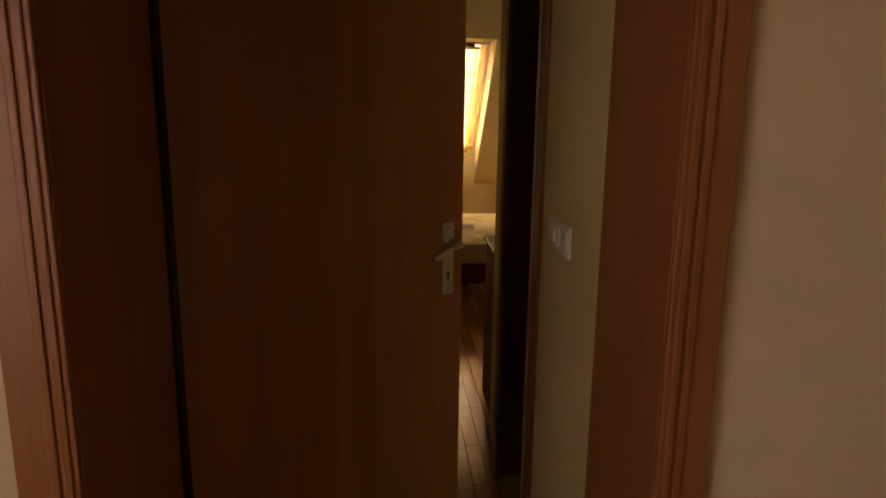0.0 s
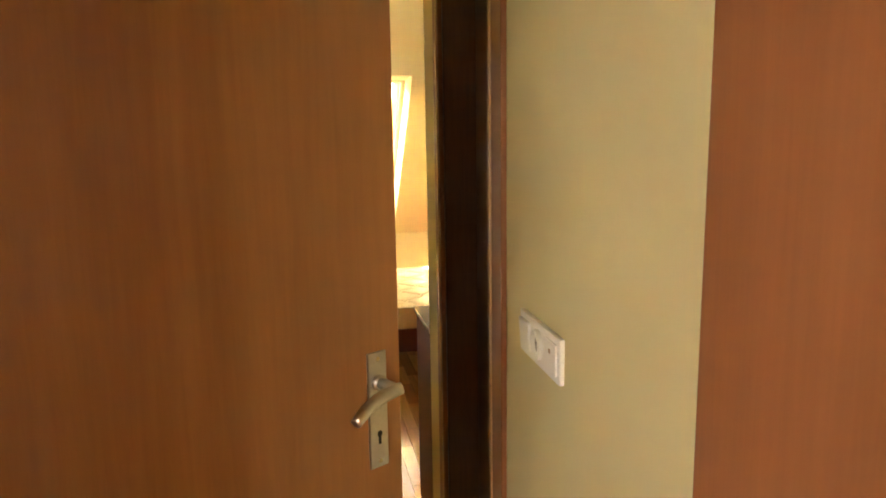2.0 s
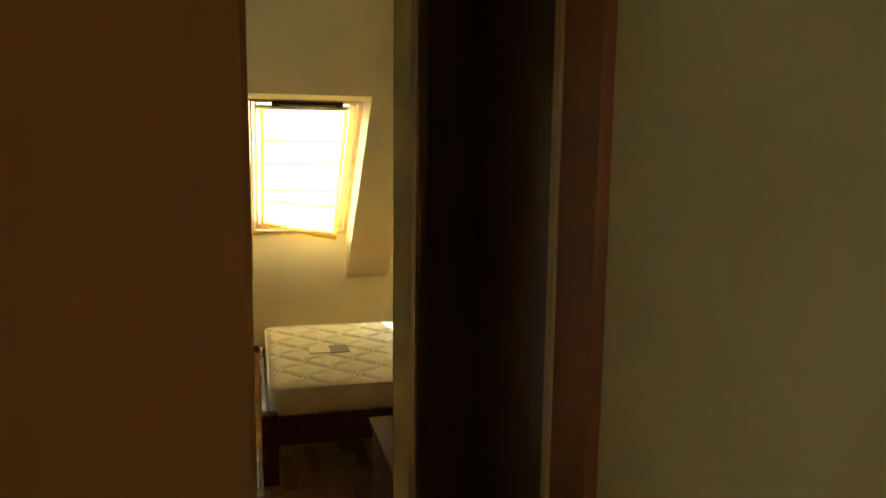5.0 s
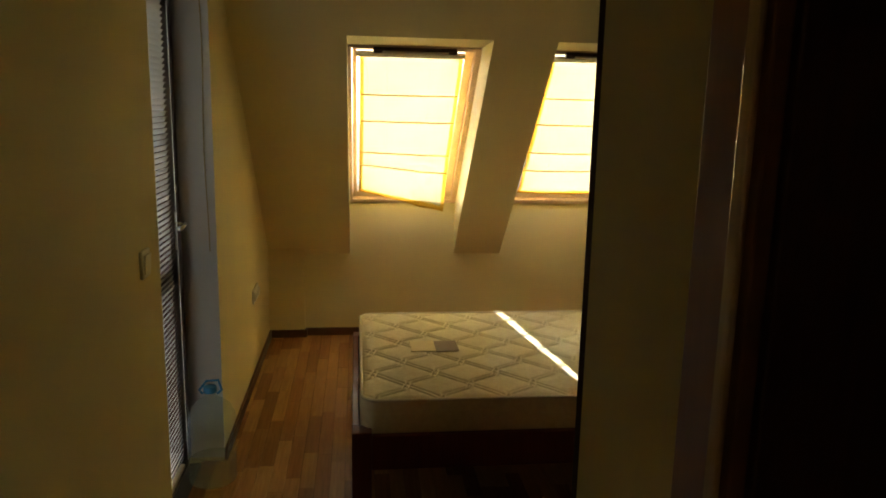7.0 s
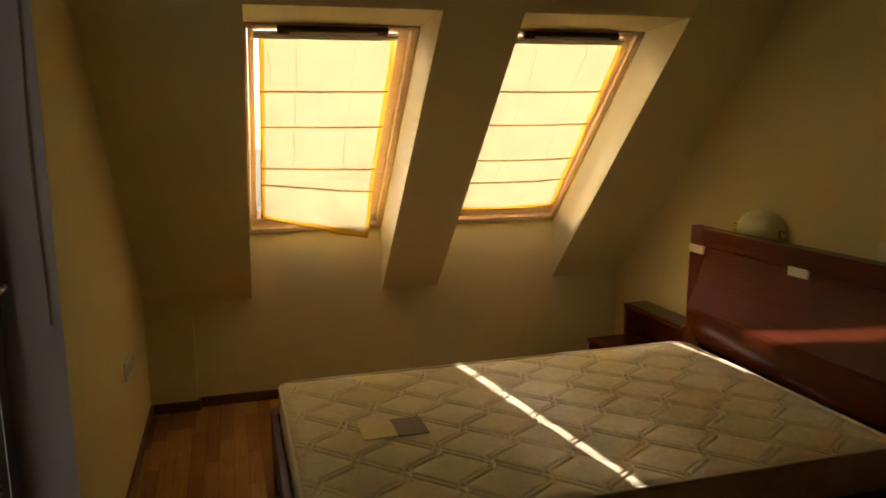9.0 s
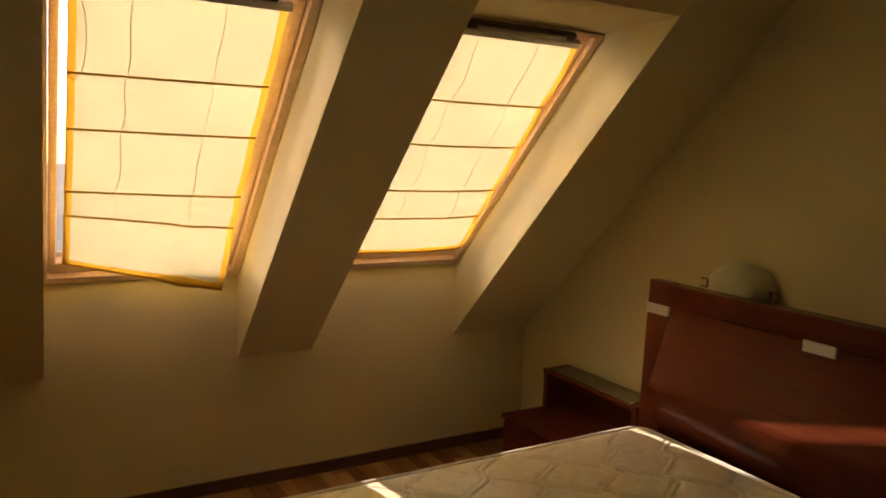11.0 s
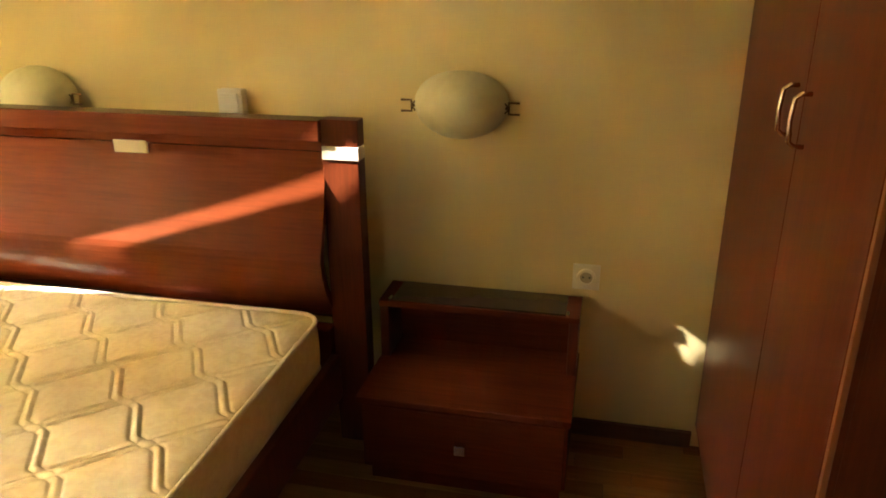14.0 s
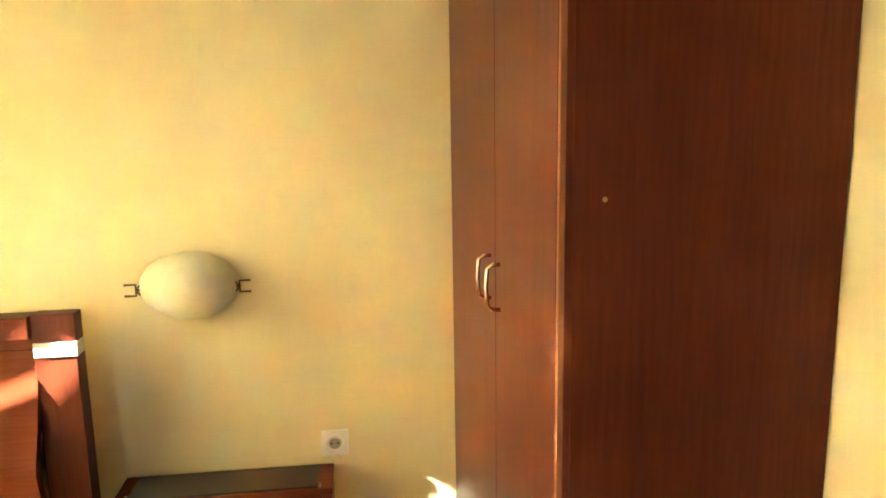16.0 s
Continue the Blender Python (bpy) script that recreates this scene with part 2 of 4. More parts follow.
def rbox(x0, x1, y0, y1, z0, z1, w=0.003, seg=2):
    bm = bmesh.new()
    box(bm, x0, x1, y0, y1, z0, z1)
    return bevelled(bm, w, seg) if w else bm


def lathe(profile, n=32, centre=(0, 0, 0)):
    """Rows of (radius, z) turned about z."""
    bm = bmesh.new()
    rings = []
    for r, z in profile:
        rings.append([bm.verts.new((centre[0] + max(r, 1e-4) * math.cos(2 * math.pi * i / n), centre[1] + max(r, 1e-4) * math.sin(2 * math.pi * i / n), centre[2] + z)) for i in range(n)])
    for a, b in zip(rings, rings[1:]):
        for i in range(n):
            bm.faces.new((a[i], a[(i + 1) % n], b[(i + 1) % n], b[i]))
    return bm


def tube(bm, pts, r, n=10):
    pts = [Vector(p) for p in pts]
    rings = []
    for i, p in enumerate(pts):
        d = (pts[min(i + 1, len(pts) - 1)] - pts[max(i - 1, 0)]).normalized()
        a = d.orthogonal().normalized() if i == 0 else (a - d * a.dot(d)).normalized()
        b = d.cross(a)
        rr = r[i] if isinstance(r, (list, tuple)) else r
        rings.append([bm.verts.new(p + rr * (math.cos(2 * math.pi * k / n) * a + math.sin(2 * math.pi * k / n) * b)) for k in range(n)])
    for u, v in zip(rings, rings[1:]):
        for k in range(n):
            bm.faces.new((u[k], u[(k + 1) % n], v[(k + 1) % n], v[k]))
    bm.faces.new(rings[0][::-1])
    bm.faces.new(rings[-1])
    return bm


def part(name, bm, material, parent=None, label="", smooth=False):
    me = bpy.data.meshes.new(name)
    bmesh.ops.recalc_face_normals(bm, faces=bm.faces)
    bm.to_mesh(me)
    bm.free()
    me.materials.append(material)
    if smooth:
        me.polygons.foreach_set("use_smooth", [True] * len(me.polygons))
    ob = new(name, me)
    if parent is not None:
        ob.parent = parent
    if label:
        ob["label"] = label
    return ob


def thing(name, label, category, at=(0, 0, 0), group=""):
    ob = new(name)
    ob.location = at
    ob.empty_display_size = 0.1
    return tagged(ob, label, category, group)


def structure(name, bm, material, label, category):
    return tagged(part(name, bm, material), label, category, kind="structure")


# ---------------------------------------------------------------- plan
XL, XR, XH = -0.87, 0.0, 1.985        # left wall, corridor's other wall, headboard wall
YK, C = 5.815, 6.43                     # knee wall; the slope is y + z = C
ZC = 2.75                              # ceiling
YHALL = -0.88                          # hall side of the wall with the door
TH = 0.45                              # roof thickness, level
WINDOWS = ((-0.303, 0.442), (0.780, 1.532))
BAL0, BAL1, BALZ = 2.965, 3.905, 2.17    # balcony door opening

bm = bmesh.new()
box(bm, -1.9, 2.15, -3.45, 6.28, -0.25, -0.012)
floor = structure("floor", bm, plain("screed", (0.05, 0.03, 0.015), 0.8, 0, 0.2, 20, 0.1), "reddish-brown strip laminate floor through corridor and bedroom", "floor")

bm = bmesh.new()
prism(bm, [(-0.465, -0.01), (BAL0, -0.01), (BAL0, ZC), (-0.465, ZC)], XL - 0.2, XL)
prism(bm, [(BAL0, BALZ), (BAL1, BALZ), (BAL1, C - BAL1), (C - ZC, ZC), (BAL0, ZC)], XL - 0.2, XL)
prism(bm, [(BAL1, -0.01), (YK + 0.44, -0.01), (YK + 0.44, 0.6), (YK, 0.6), (BAL1, C - BAL1)], XL - 0.2, XL)
wall_left = structure("wall_left", bm, WALL, "cream-painted plaster wall with the balcony door recess", "wall")

bm = bmesh.new()
BY0, BY1, BZ = 0.44, 1.03, 2.10
box(bm, 0.0, 0.14, -0.60, BY0 - 0.01, -0.01, ZC)
box(bm, 0.0, 0.14, BY1 + 0.01, 1.09, -0.01, ZC)
box(bm, 0.016, 0.14, 1.09, 1.42, -0.01, ZC)
box(bm, 0.0, 0.14, BY0 - 0.01, BY1 + 0.01, BZ, ZC)
structure("wall_corridor", bm, WALL, "cream-painted corridor wall with the bathroom doorway", "wall")

bm = bmesh.new()
box(bm, 0.14, 2.12, 1.28, 1.42, -0.01, ZC)
box(bm, 0.66, XH, 1.42, 1.857, -0.01, ZC)
structure("wall_entry", bm, WALL, "cream-painted wall behind the wardrobe", "wall")

bm = bmesh.new()
prism(bm, [(1.42, -0.01), (YK + 0.44, -0.01), (YK + 0.44, 0.6), (YK, 0.6), (C - ZC, ZC), (1.42, ZC)], XH, XH + 0.14)
structure("wall_headboard", bm, WALL, "cream-painted wall behind the bed", "wall")

bm = bmesh.new()
box(bm, XL, XH, YK, YK + 0.44, -0.01, 0.60)
for x0, x1 in WINDOWS:
    prism(bm, [(YK, 0.60), (YK, 0.997), (YK + 0.05, 1.047), (YK + 0.44, 0.60)], x0, x1)
structure("wall_knee", bm, WALL, "low cream-painted wall under the sloping ceiling", "wall")

bm = bmesh.new()
xs = [XL, *WINDOWS[0], *WINDOWS[1], XH]
for x0, x1 in ((xs[0], xs[1]), (xs[2], xs[3]), (xs[4], xs[5])):
    prism(bm, [(YK, 0.60), (YK + 0.44, 0.60), (C - ZC + 0.44, ZC), (C - ZC, ZC)], x0, x1)
for x0, x1 in WINDOWS:
    prism(bm, [(4.446, 1.984), (4.80, 1.970), (4.90, 1.960), (C - ZC + 0.44, ZC), (C - ZC, ZC)], x0, x1)
structure("ceiling_slope", bm, WALL, "cream-painted sloping attic ceiling with two window reveals", "ceiling")

bm = bmesh.new()
box(bm, -1.95, 2.15, -3.45, C - ZC + 0.44, ZC, ZC + 0.15)
structure("ceiling", bm, CEILING, "flat cream-painted ceiling", "ceiling")

bm = bmesh.new()
box(bm, XL, -0.623, YK - 0.045, YK, -0.01, 0.645)
structure("wall_pilaster", bm, WALL, "shallow boxed-out pier beside the knee wall", "wall")

# the hall behind the first door
bm = bmesh.new()
box(bm, -1.75, -0.893, YHALL, -0.465, -0.01, ZC)
box(bm, -0.03, 1.15, YHALL, -0.60, -0.01, ZC)
box(bm, -0.893, -0.03, YHALL, -0.58, 2.10, ZC)
structure("wall_hall_door", bm, HALL_WALL, "beige-painted hall wall with the open door", "wall")
bm = bmesh.new()
box(bm, -1.89, -1.75, -3.42, -2.95, -0.01, ZC)
box(bm, -1.89, -1.75, -1.85, -0.58, -0.01, ZC)
box(bm, -1.89, -1.75, -2.95, -1.85, -0.01, 0.90)
box(bm, -1.89, -1.75, -2.95, -1.85, 2.20, ZC)
box(bm, 1.15, 1.29, -3.42, -0.58, -0.01, ZC)
structure("wall_hall_sides", bm, HALL_WALL, "beige-painted hall side walls with a window", "wall")
bm = bmesh.new()
box(bm, -1.75, 1.15, -3.42, -3.28, -0.01, ZC)
structure("wall_hall_back", bm, HALL_WALL, "plain beige-painted hall back wall", "wall")

bm = bmesh.new()
box(bm, -400, 400, -400, 400, -9.2, -9.0)
structure("ground", bm, GROUND, "distant ground far below the attic", "ground")

# balcony outside the glazed door
bm = bmesh.new()
box(bm, -2.35, XL - 0.21, 2.3, 4.6, -0.22, -0.06)
box(bm, -2.45, -2.35, 2.3, 4.6, -0.22, 0.95)
structure("balcony", bm, plaster("pale_concrete", (0.55, 0.54, 0.50)), "pale concrete balcony with a low parapet", "balcony")

# skirting boards
bm = bmesh.new()
box(bm, -0.623, XH, YK - 0.014, YK, 0.0, 0.055)
box(bm, XL, -0.61, YK - 0.059, YK - 0.045, 0.0, 0.055)
box(bm, -0.623, -0.609, YK - 0.045, YK - 0.014, 0.0, 0.055)
box(bm, XL, XL + 0.014, BAL1, YK - 0.059, 0.0, 0.055)
box(bm, XL, XL + 0.014, -0.40, BAL0, 0.0, 0.055)
box(bm, XH - 0.014, XH, 2.30, YK - 0.014, 0.0, 0.055)
box(bm, -0.014, 0.0, -0.58, 0.338, 0.0, 0.055)
box(bm, 0.002, 0.016, 1.115, 1.42, 0.0, 0.055)
structure("baseboard", bm, SKIRTING, "dark wooden skirting board along the walls", "skirting")


# ---------------------------------------------------------------- doors
def hall_door_frame():
    f = tagged(new("door_frame_1"), "reddish beech-veneer door frame with grooved casing", "door frame", kind="structure")
    for side, xi, xo in (("l", -0.868, -0.948), ("r", -0.10, -0.029)):
        s = 1 if xo > xi else -1
        bm = bmesh.new()
        box(bm, min(xi, xi + s * 0.024), max(xi, xi + s * 0.024), -0.892, -0.575 if s > 0 else -0.468, -0.01, 2.08)
        part("lining", bevelled(bm, 0.002), CASING, f)
        bm = bmesh.new()
        # casing: a board with two raised beads
        box(bm, min(xi, xo), max(xi, xo), -0.905, -0.893, -0.01, 2.14)
        for a in (0.008, 0.024):
            box(bm, min(xi + s * a, xi + s * (a + 0.012)), max(xi + s * a, xi + s * (a + 0.012)), -0.909, -0.904, -0.01, 2.14)
        part("casing", bevelled(bm, 0.0025), CASING, f)
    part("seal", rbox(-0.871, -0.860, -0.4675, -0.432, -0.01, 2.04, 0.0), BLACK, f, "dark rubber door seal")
    bm = bmesh.new()
    box(bm, -0.868, -0.10, -0.892, -0.575, 2.04, 2.08)
    part("head_lining", bevelled(bm, 0.002), CASING, f)
    bm = bmesh.new()
    box(bm, -0.868, -0.10, -0.905, -0.893, 2.05, 2.14)
    part("head_casing", bevelled(bm, 0.0025), CASING, f)
    return f


def room_door():
    """A veneered leaf standing ajar, with plate, lever and keyhole."""
    d = thing("room_door", "brown veneered wooden door standing ajar into the corridor", "door", (-0.880, -0.448, 0.0))
    d.rotation_euler = (0, 0, radians(32.0))
    part("leaf", rbox(0.0, 0.697, 0.0, 0.04, 0.008, 2.03, 0.002), BEECH, d)
    plate = part("handle_plate", rbox(0.636, 0.669, -0.004, 0.001, 1.156, 1.331, 0.0018), STEEL, d, "brushed steel handle plate")
    bm = bmesh.new()
    tube(bm, [(0.653, -0.003, 1.286), (0.653, -0.012, 1.286)], 0.0115, 20)
    tube(bm, [(0.653, -0.008, 1.286), (0.653, -0.040, 1.286), (0.652, -0.049, 1.286)], 0.0085, 16)
    pts, rr = [], []
    for i in range(13):
        u = i / 12
        pts.append((0.658 - 0.081 * u, -0.050 + 0.006 * math.sin(math.pi * u) - 0.002 * u, 1.288 - 0.012 * u - 0.016 * u * u))
        rr.append(0.0088 - 0.0012 * u + 0.001 * math.sin(math.pi * u))
    tube(bm, pts, rr, 16)
    part("lever", bm, STEEL, d, "satin steel lever handle", smooth=True)
    bm = bmesh.new()
    tube(bm, [(0.653, -0.0044, 1.208), (0.653, -0.0050, 1.208)], 0.0045, 14)
    box(bm, 0.6508, 0.6552, -0.0050, -0.0043, 1.192, 1.208)
    part("keyhole", bm, BLACK, d, "dark keyhole")
    for z in (1.166, 1.321):
        bm = bmesh.new()
        tube(bm, [(0.653, -0.0035, z), (0.653, -0.0052, z)], 0.0035, 12)
        part("screw", bm, CHROME, d)
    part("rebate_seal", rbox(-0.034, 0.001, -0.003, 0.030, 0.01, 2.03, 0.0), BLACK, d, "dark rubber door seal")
    for z in (0.25, 1.80):
        bm = bmesh.new()
        tube(bm, [(-0.004, -0.004, z - 0.04), (-0.004, -0.004, z + 0.04)], 0.006, 12)
        part("hinge", bm, STEEL, d)
    return d


def bathroom_door():
    f = tagged(new("door_frame_2"), "dark wooden bathroom door frame with grooved casing", "door frame", kind="structure")
    for y0, y1, s in ((BY0 - 0.088, BY0 + 0.006, 1), (BY1 - 0.006, BY1 + 0.075, -1)):
        bm = bmesh.new()
        box(bm, -0.014, -0.001, y0, y1, -0.01, BZ + 0.075)
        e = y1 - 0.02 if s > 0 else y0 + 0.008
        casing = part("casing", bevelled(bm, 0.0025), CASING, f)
        # the highlight along the casing's rounded edge, put into the bead's colour
        part("bead", rbox(-0.019, -0.0142, e, e + 0.015, -0.01, BZ + 0.07, 0.002), BEAD_GLINT, casing, "edge bead coloured pale as a highlight")
    bm = bmesh.new()
    box(bm, -0.014, -0.001, BY0 + 0.006, BY1 - 0.006, BZ - 0.006, BZ + 0.075)
    part("head_casing", bevelled(bm, 0.0025), CASING, f)
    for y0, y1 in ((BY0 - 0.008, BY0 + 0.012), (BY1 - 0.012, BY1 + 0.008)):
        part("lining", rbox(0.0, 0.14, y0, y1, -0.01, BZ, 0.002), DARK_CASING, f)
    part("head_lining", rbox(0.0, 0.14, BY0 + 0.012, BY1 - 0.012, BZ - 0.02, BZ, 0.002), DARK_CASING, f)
    part("threshold", rbox(-0.004, 0.10, BY0 + 0.012, BY1 - 0.012, -0.01, 0.012, 0.003), plain("threshold_metal", (0.55, 0.45, 0.26), 0.35, 0.8), f, "brass-coloured threshold strip")
    d = thing("bathroom_door", "dark brown closed bathroom door in a deep frame", "door", (0, 0, 0))
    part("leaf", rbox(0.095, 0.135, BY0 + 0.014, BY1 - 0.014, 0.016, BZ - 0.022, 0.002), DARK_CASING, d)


hall_door_frame()
room_door()
bathroom_door()

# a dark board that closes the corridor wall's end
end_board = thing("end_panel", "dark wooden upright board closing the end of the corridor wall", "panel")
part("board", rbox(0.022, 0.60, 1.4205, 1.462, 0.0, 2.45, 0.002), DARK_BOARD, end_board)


# ---------------------------------------------------------------- roof windows
def roof_window(x0, x1, n):
    """Local frame: u along x, v down the slope, w into the roof; placed with its origin at the head of the opening."""
    w = x1 - x0
    q = math.sqrt(0.5)
    m = Matrix(((1, 0, 0, x0), (0, q, q, 4.797), (0, -q, q, 1.963), (0, 0, 0, 1)))
    win = tagged(new("window_%d" % n), "pine-framed roof window in the sloping ceiling", "roof window", kind="structure")
    win.matrix_world = m
    L = 1.402
    fw = 0.036
    fl = 0.022
    for a in ((0.0, w, 0.0, 0.018), (0.0, w, L - fw, L), (0.0, fl, 0.018, L - fw), (w - fw, w, 0.018, L - fw)):
        part("outer_frame", rbox(a[0] + 0.001, a[1] - 0.001, a[2], a[3], 0.0, 0.11, 0.003), PINE, win)
    sw = 0.058
    i0, i1 = fl + 0.004, w - fw - 0.004
    j0, j1 = 0.020, L - fw - 0.004
    for a in ((i0, i1, j0, j0 + 0.026), (i0, i1, j1 - sw, j1), (i0, i0 + 0.024, j0 + 0.026, j1 - sw), (i1 - 0.048, i1, j0 + 0.026, j1 - sw)):
        part("sash", rbox(a[0], a[1], a[2], a[3], 0.022, 0.085, 0.004), PINE, win)
    pane = part("pane", rbox(i0 + 0.020, i1 - 0.044, j0 + 0.022, j1 - sw + 0.002, 0.055, 0.061, 0.0), GLASS, win)
    pane.visible_shadow = False
    # ventilation bar with its grip
    bm = bmesh.new()
    box(bm, 0.14, w - 0.14, 0.004, 0.030, -0.022, 0.02)
    part("vent_flap", bevelled(bm, 0.004), DARK_FRAME, win, "dark ventilation flap")
    bm = bmesh.new()
    box(bm, 0.19, w - 0.19, 0.010, 0.022, -0.034, -0.0225)
    part("grip_bar", bevelled(bm, 0.003), STEEL, win, "grey grip bar")
    return win, m, w, L


def blind(x0, x1, n, drops):
    """A roman blind: cloth panels between battens, an orange hem on each side, cords, and a head rail."""
    w = x1 - x0
    q = math.sqrt(0.5)
    m = Matrix(((1, 0, 0, x0), (0, q, q, 4.797), (0, -q, q, 1.963), (0, 0, 0, 1)))
    b = thing("roman_blind", drops["label"], "blind", group="roman blinds")
    b.matrix_world = m
    part("head_rail", rbox(0.045, 0.652, 0.034, 0.058, -0.022, 0.004, 0.003), WHITE_PLASTIC, b, "white head rail")
    left, right = drops["left"], drops["right"]
    rows = drops["rows"]
    N = 26
    bm, hem = bmesh.new(), bmesh.new()
    grid, hems = [], []
    for k in range(len(rows) - 1):
        (va0, va1), (vb0, vb1) = rows[k], rows[k + 1]
        for s in range(0 if k == 0 else 1, 9):
            f = s / 8
            line, hl, hr = [], [], []
            for i in range(N + 1):
                u = i / N
                vl, vr = va0 + (vb0 - va0) * f, va1 + (vb1 - va1) * f
                ul, ur = left(vl), right(vr)
                x = ul + (ur - ul) * u
                v = vl + (vr - vl) * u + drops["sag"] * math.sin(math.pi * u) * (vl / 1.2)
                belly = drops["belly"] * math.sin(math.pi * f) * (0.5 + 0.5 * (k / len(rows)))
                ripple = 0.006 * math.sin(7 * u + 3 * k) * math.sin(math.pi * f) + drops["crumple"] * math.exp(-((u - 0.72) / 0.10) ** 2) * max(0, k - len(rows) + 4) * math.sin(2.2 * math.pi * f)
                depth = -0.004 - belly - ripple - drops["lean"] * (v / 1.3) - drops["twist"] * u * max(0.0, v / 1.3) ** 3
                line.append((x, v, depth))
            grid.append(line)
    vs = [[bm.verts.new(p) for p in line] for line in grid]
    for a, c in zip(vs[:-1], vs[1:-1]):
        for i in range(1, N - 1):
            bm.faces.new((a[i], a[i + 1], c[i + 1], c[i]))
    cloth = part("cloth", bm, BLIND, b, "translucent yellow cloth", smooth=True)
    for edge in (0, N - 1):
        bm = bmesh.new()
        vs2 = [[bm.verts.new((line[i][0], line[i][1], line[i][2] - 0.001)) for i in (edge, edge + 1)] for line in grid]
        for a, c in zip(vs2, vs2[1:]):
            bm.faces.new((a[0], a[1], c[1], c[0]))
        part("side_hem", bm, BLIND_HEM, b, "orange-yellow side hem", smooth=True)
    bm = bmesh.new()
    strip = [[bm.verts.new((p[0], p[1], p[2] - 0.002)) for p in line] for line in grid[-2:]]
    for i in range(N):
        bm.faces.new((strip[0][i], strip[0][i + 1], strip[1][i + 1], strip[1][i]))
    tube(bm, [(p[0], p[1], p[2]) for p in grid[-1]], 0.006, 8)
    part("bottom_hem", bm, BLIND_HEM, b, "orange-yellow bottom hem", smooth=True)
    for k in range(1, len(rows) - 1):
        bm = bmesh.new()
        tube(bm, [(p[0], p[1], p[2] - 0.003) for p in grid[8 * k]], 0.0042, 6)
        part("batten", bm, BLIND_HEM, b, smooth=True)
    for u in drops["cords"]:
        bm = bmesh.new()
        i = int(u * N)
        pts = []
        for j, line in enumerate(grid[: int(len(grid) * 0.8)]):
            p = line[i]
            pts.append((p[0] + 0.004 * math.sin(j * 0.9 + u * 9), p[1], p[2] - 0.012 - 0.006 * math.sin(j * math.pi / 8) ** 2))
        tube(bm, pts, 0.0011, 5)
        part("cord", bm, CORD, b)
    if drops["loop"]:
        bm = bmesh.new()
        tube(bm, [(0.085 + 0.028 * math.sin(a), 0.08 + 0.19 * (1 - math.cos(a)) * 0.75, -0.03 - 0.01 * math.sin(a)) for a in [i * math.pi / 12 for i in range(25)]], 0.0013, 5)
        part("pull_cord", bm, CORD, b)
    return b


for n, (x0, x1) in enumerate(WINDOWS):
    roof_window(x0, x1, n + 1)

blind(*WINDOWS[0], 1, dict(
    label="yellow roman blind hanging crooked in front of the roof window",
    left=lambda v: 0.066 + 0.002 * math.sin(v * 3), right=lambda v: 0.642 + 0.003 * math.sin(v * 5),
    rows=[(0.056, 0.056), (0.345, 0.345), (0.555, 0.56), (0.825, 0.840), (0.94, 1.0), (1.195, 1.345)],
    sag=0.004, belly=0.022, crumple=0.010, lean=0.055, twist=0.045, cords=(0.28, 0.30, 0.72), loop=True))
blind(*WINDOWS[1], 2, dict(
    label="yellow roman blind hung straight in front of the roof window",
    left=lambda v: 0.068, right=lambda v: 0.653 + 0.002 * math.sin(v * 4),
    rows=[(0.056, 0.056), (0.345, 0.345), (0.56, 0.56), (0.81, 0.81), (0.98, 0.975), (1.20, 1.20)],
    sag=0.012, belly=0.018, crumple=0.004, lean=0.055, twist=0.0, cords=(0.3, 0.7), loop=False))


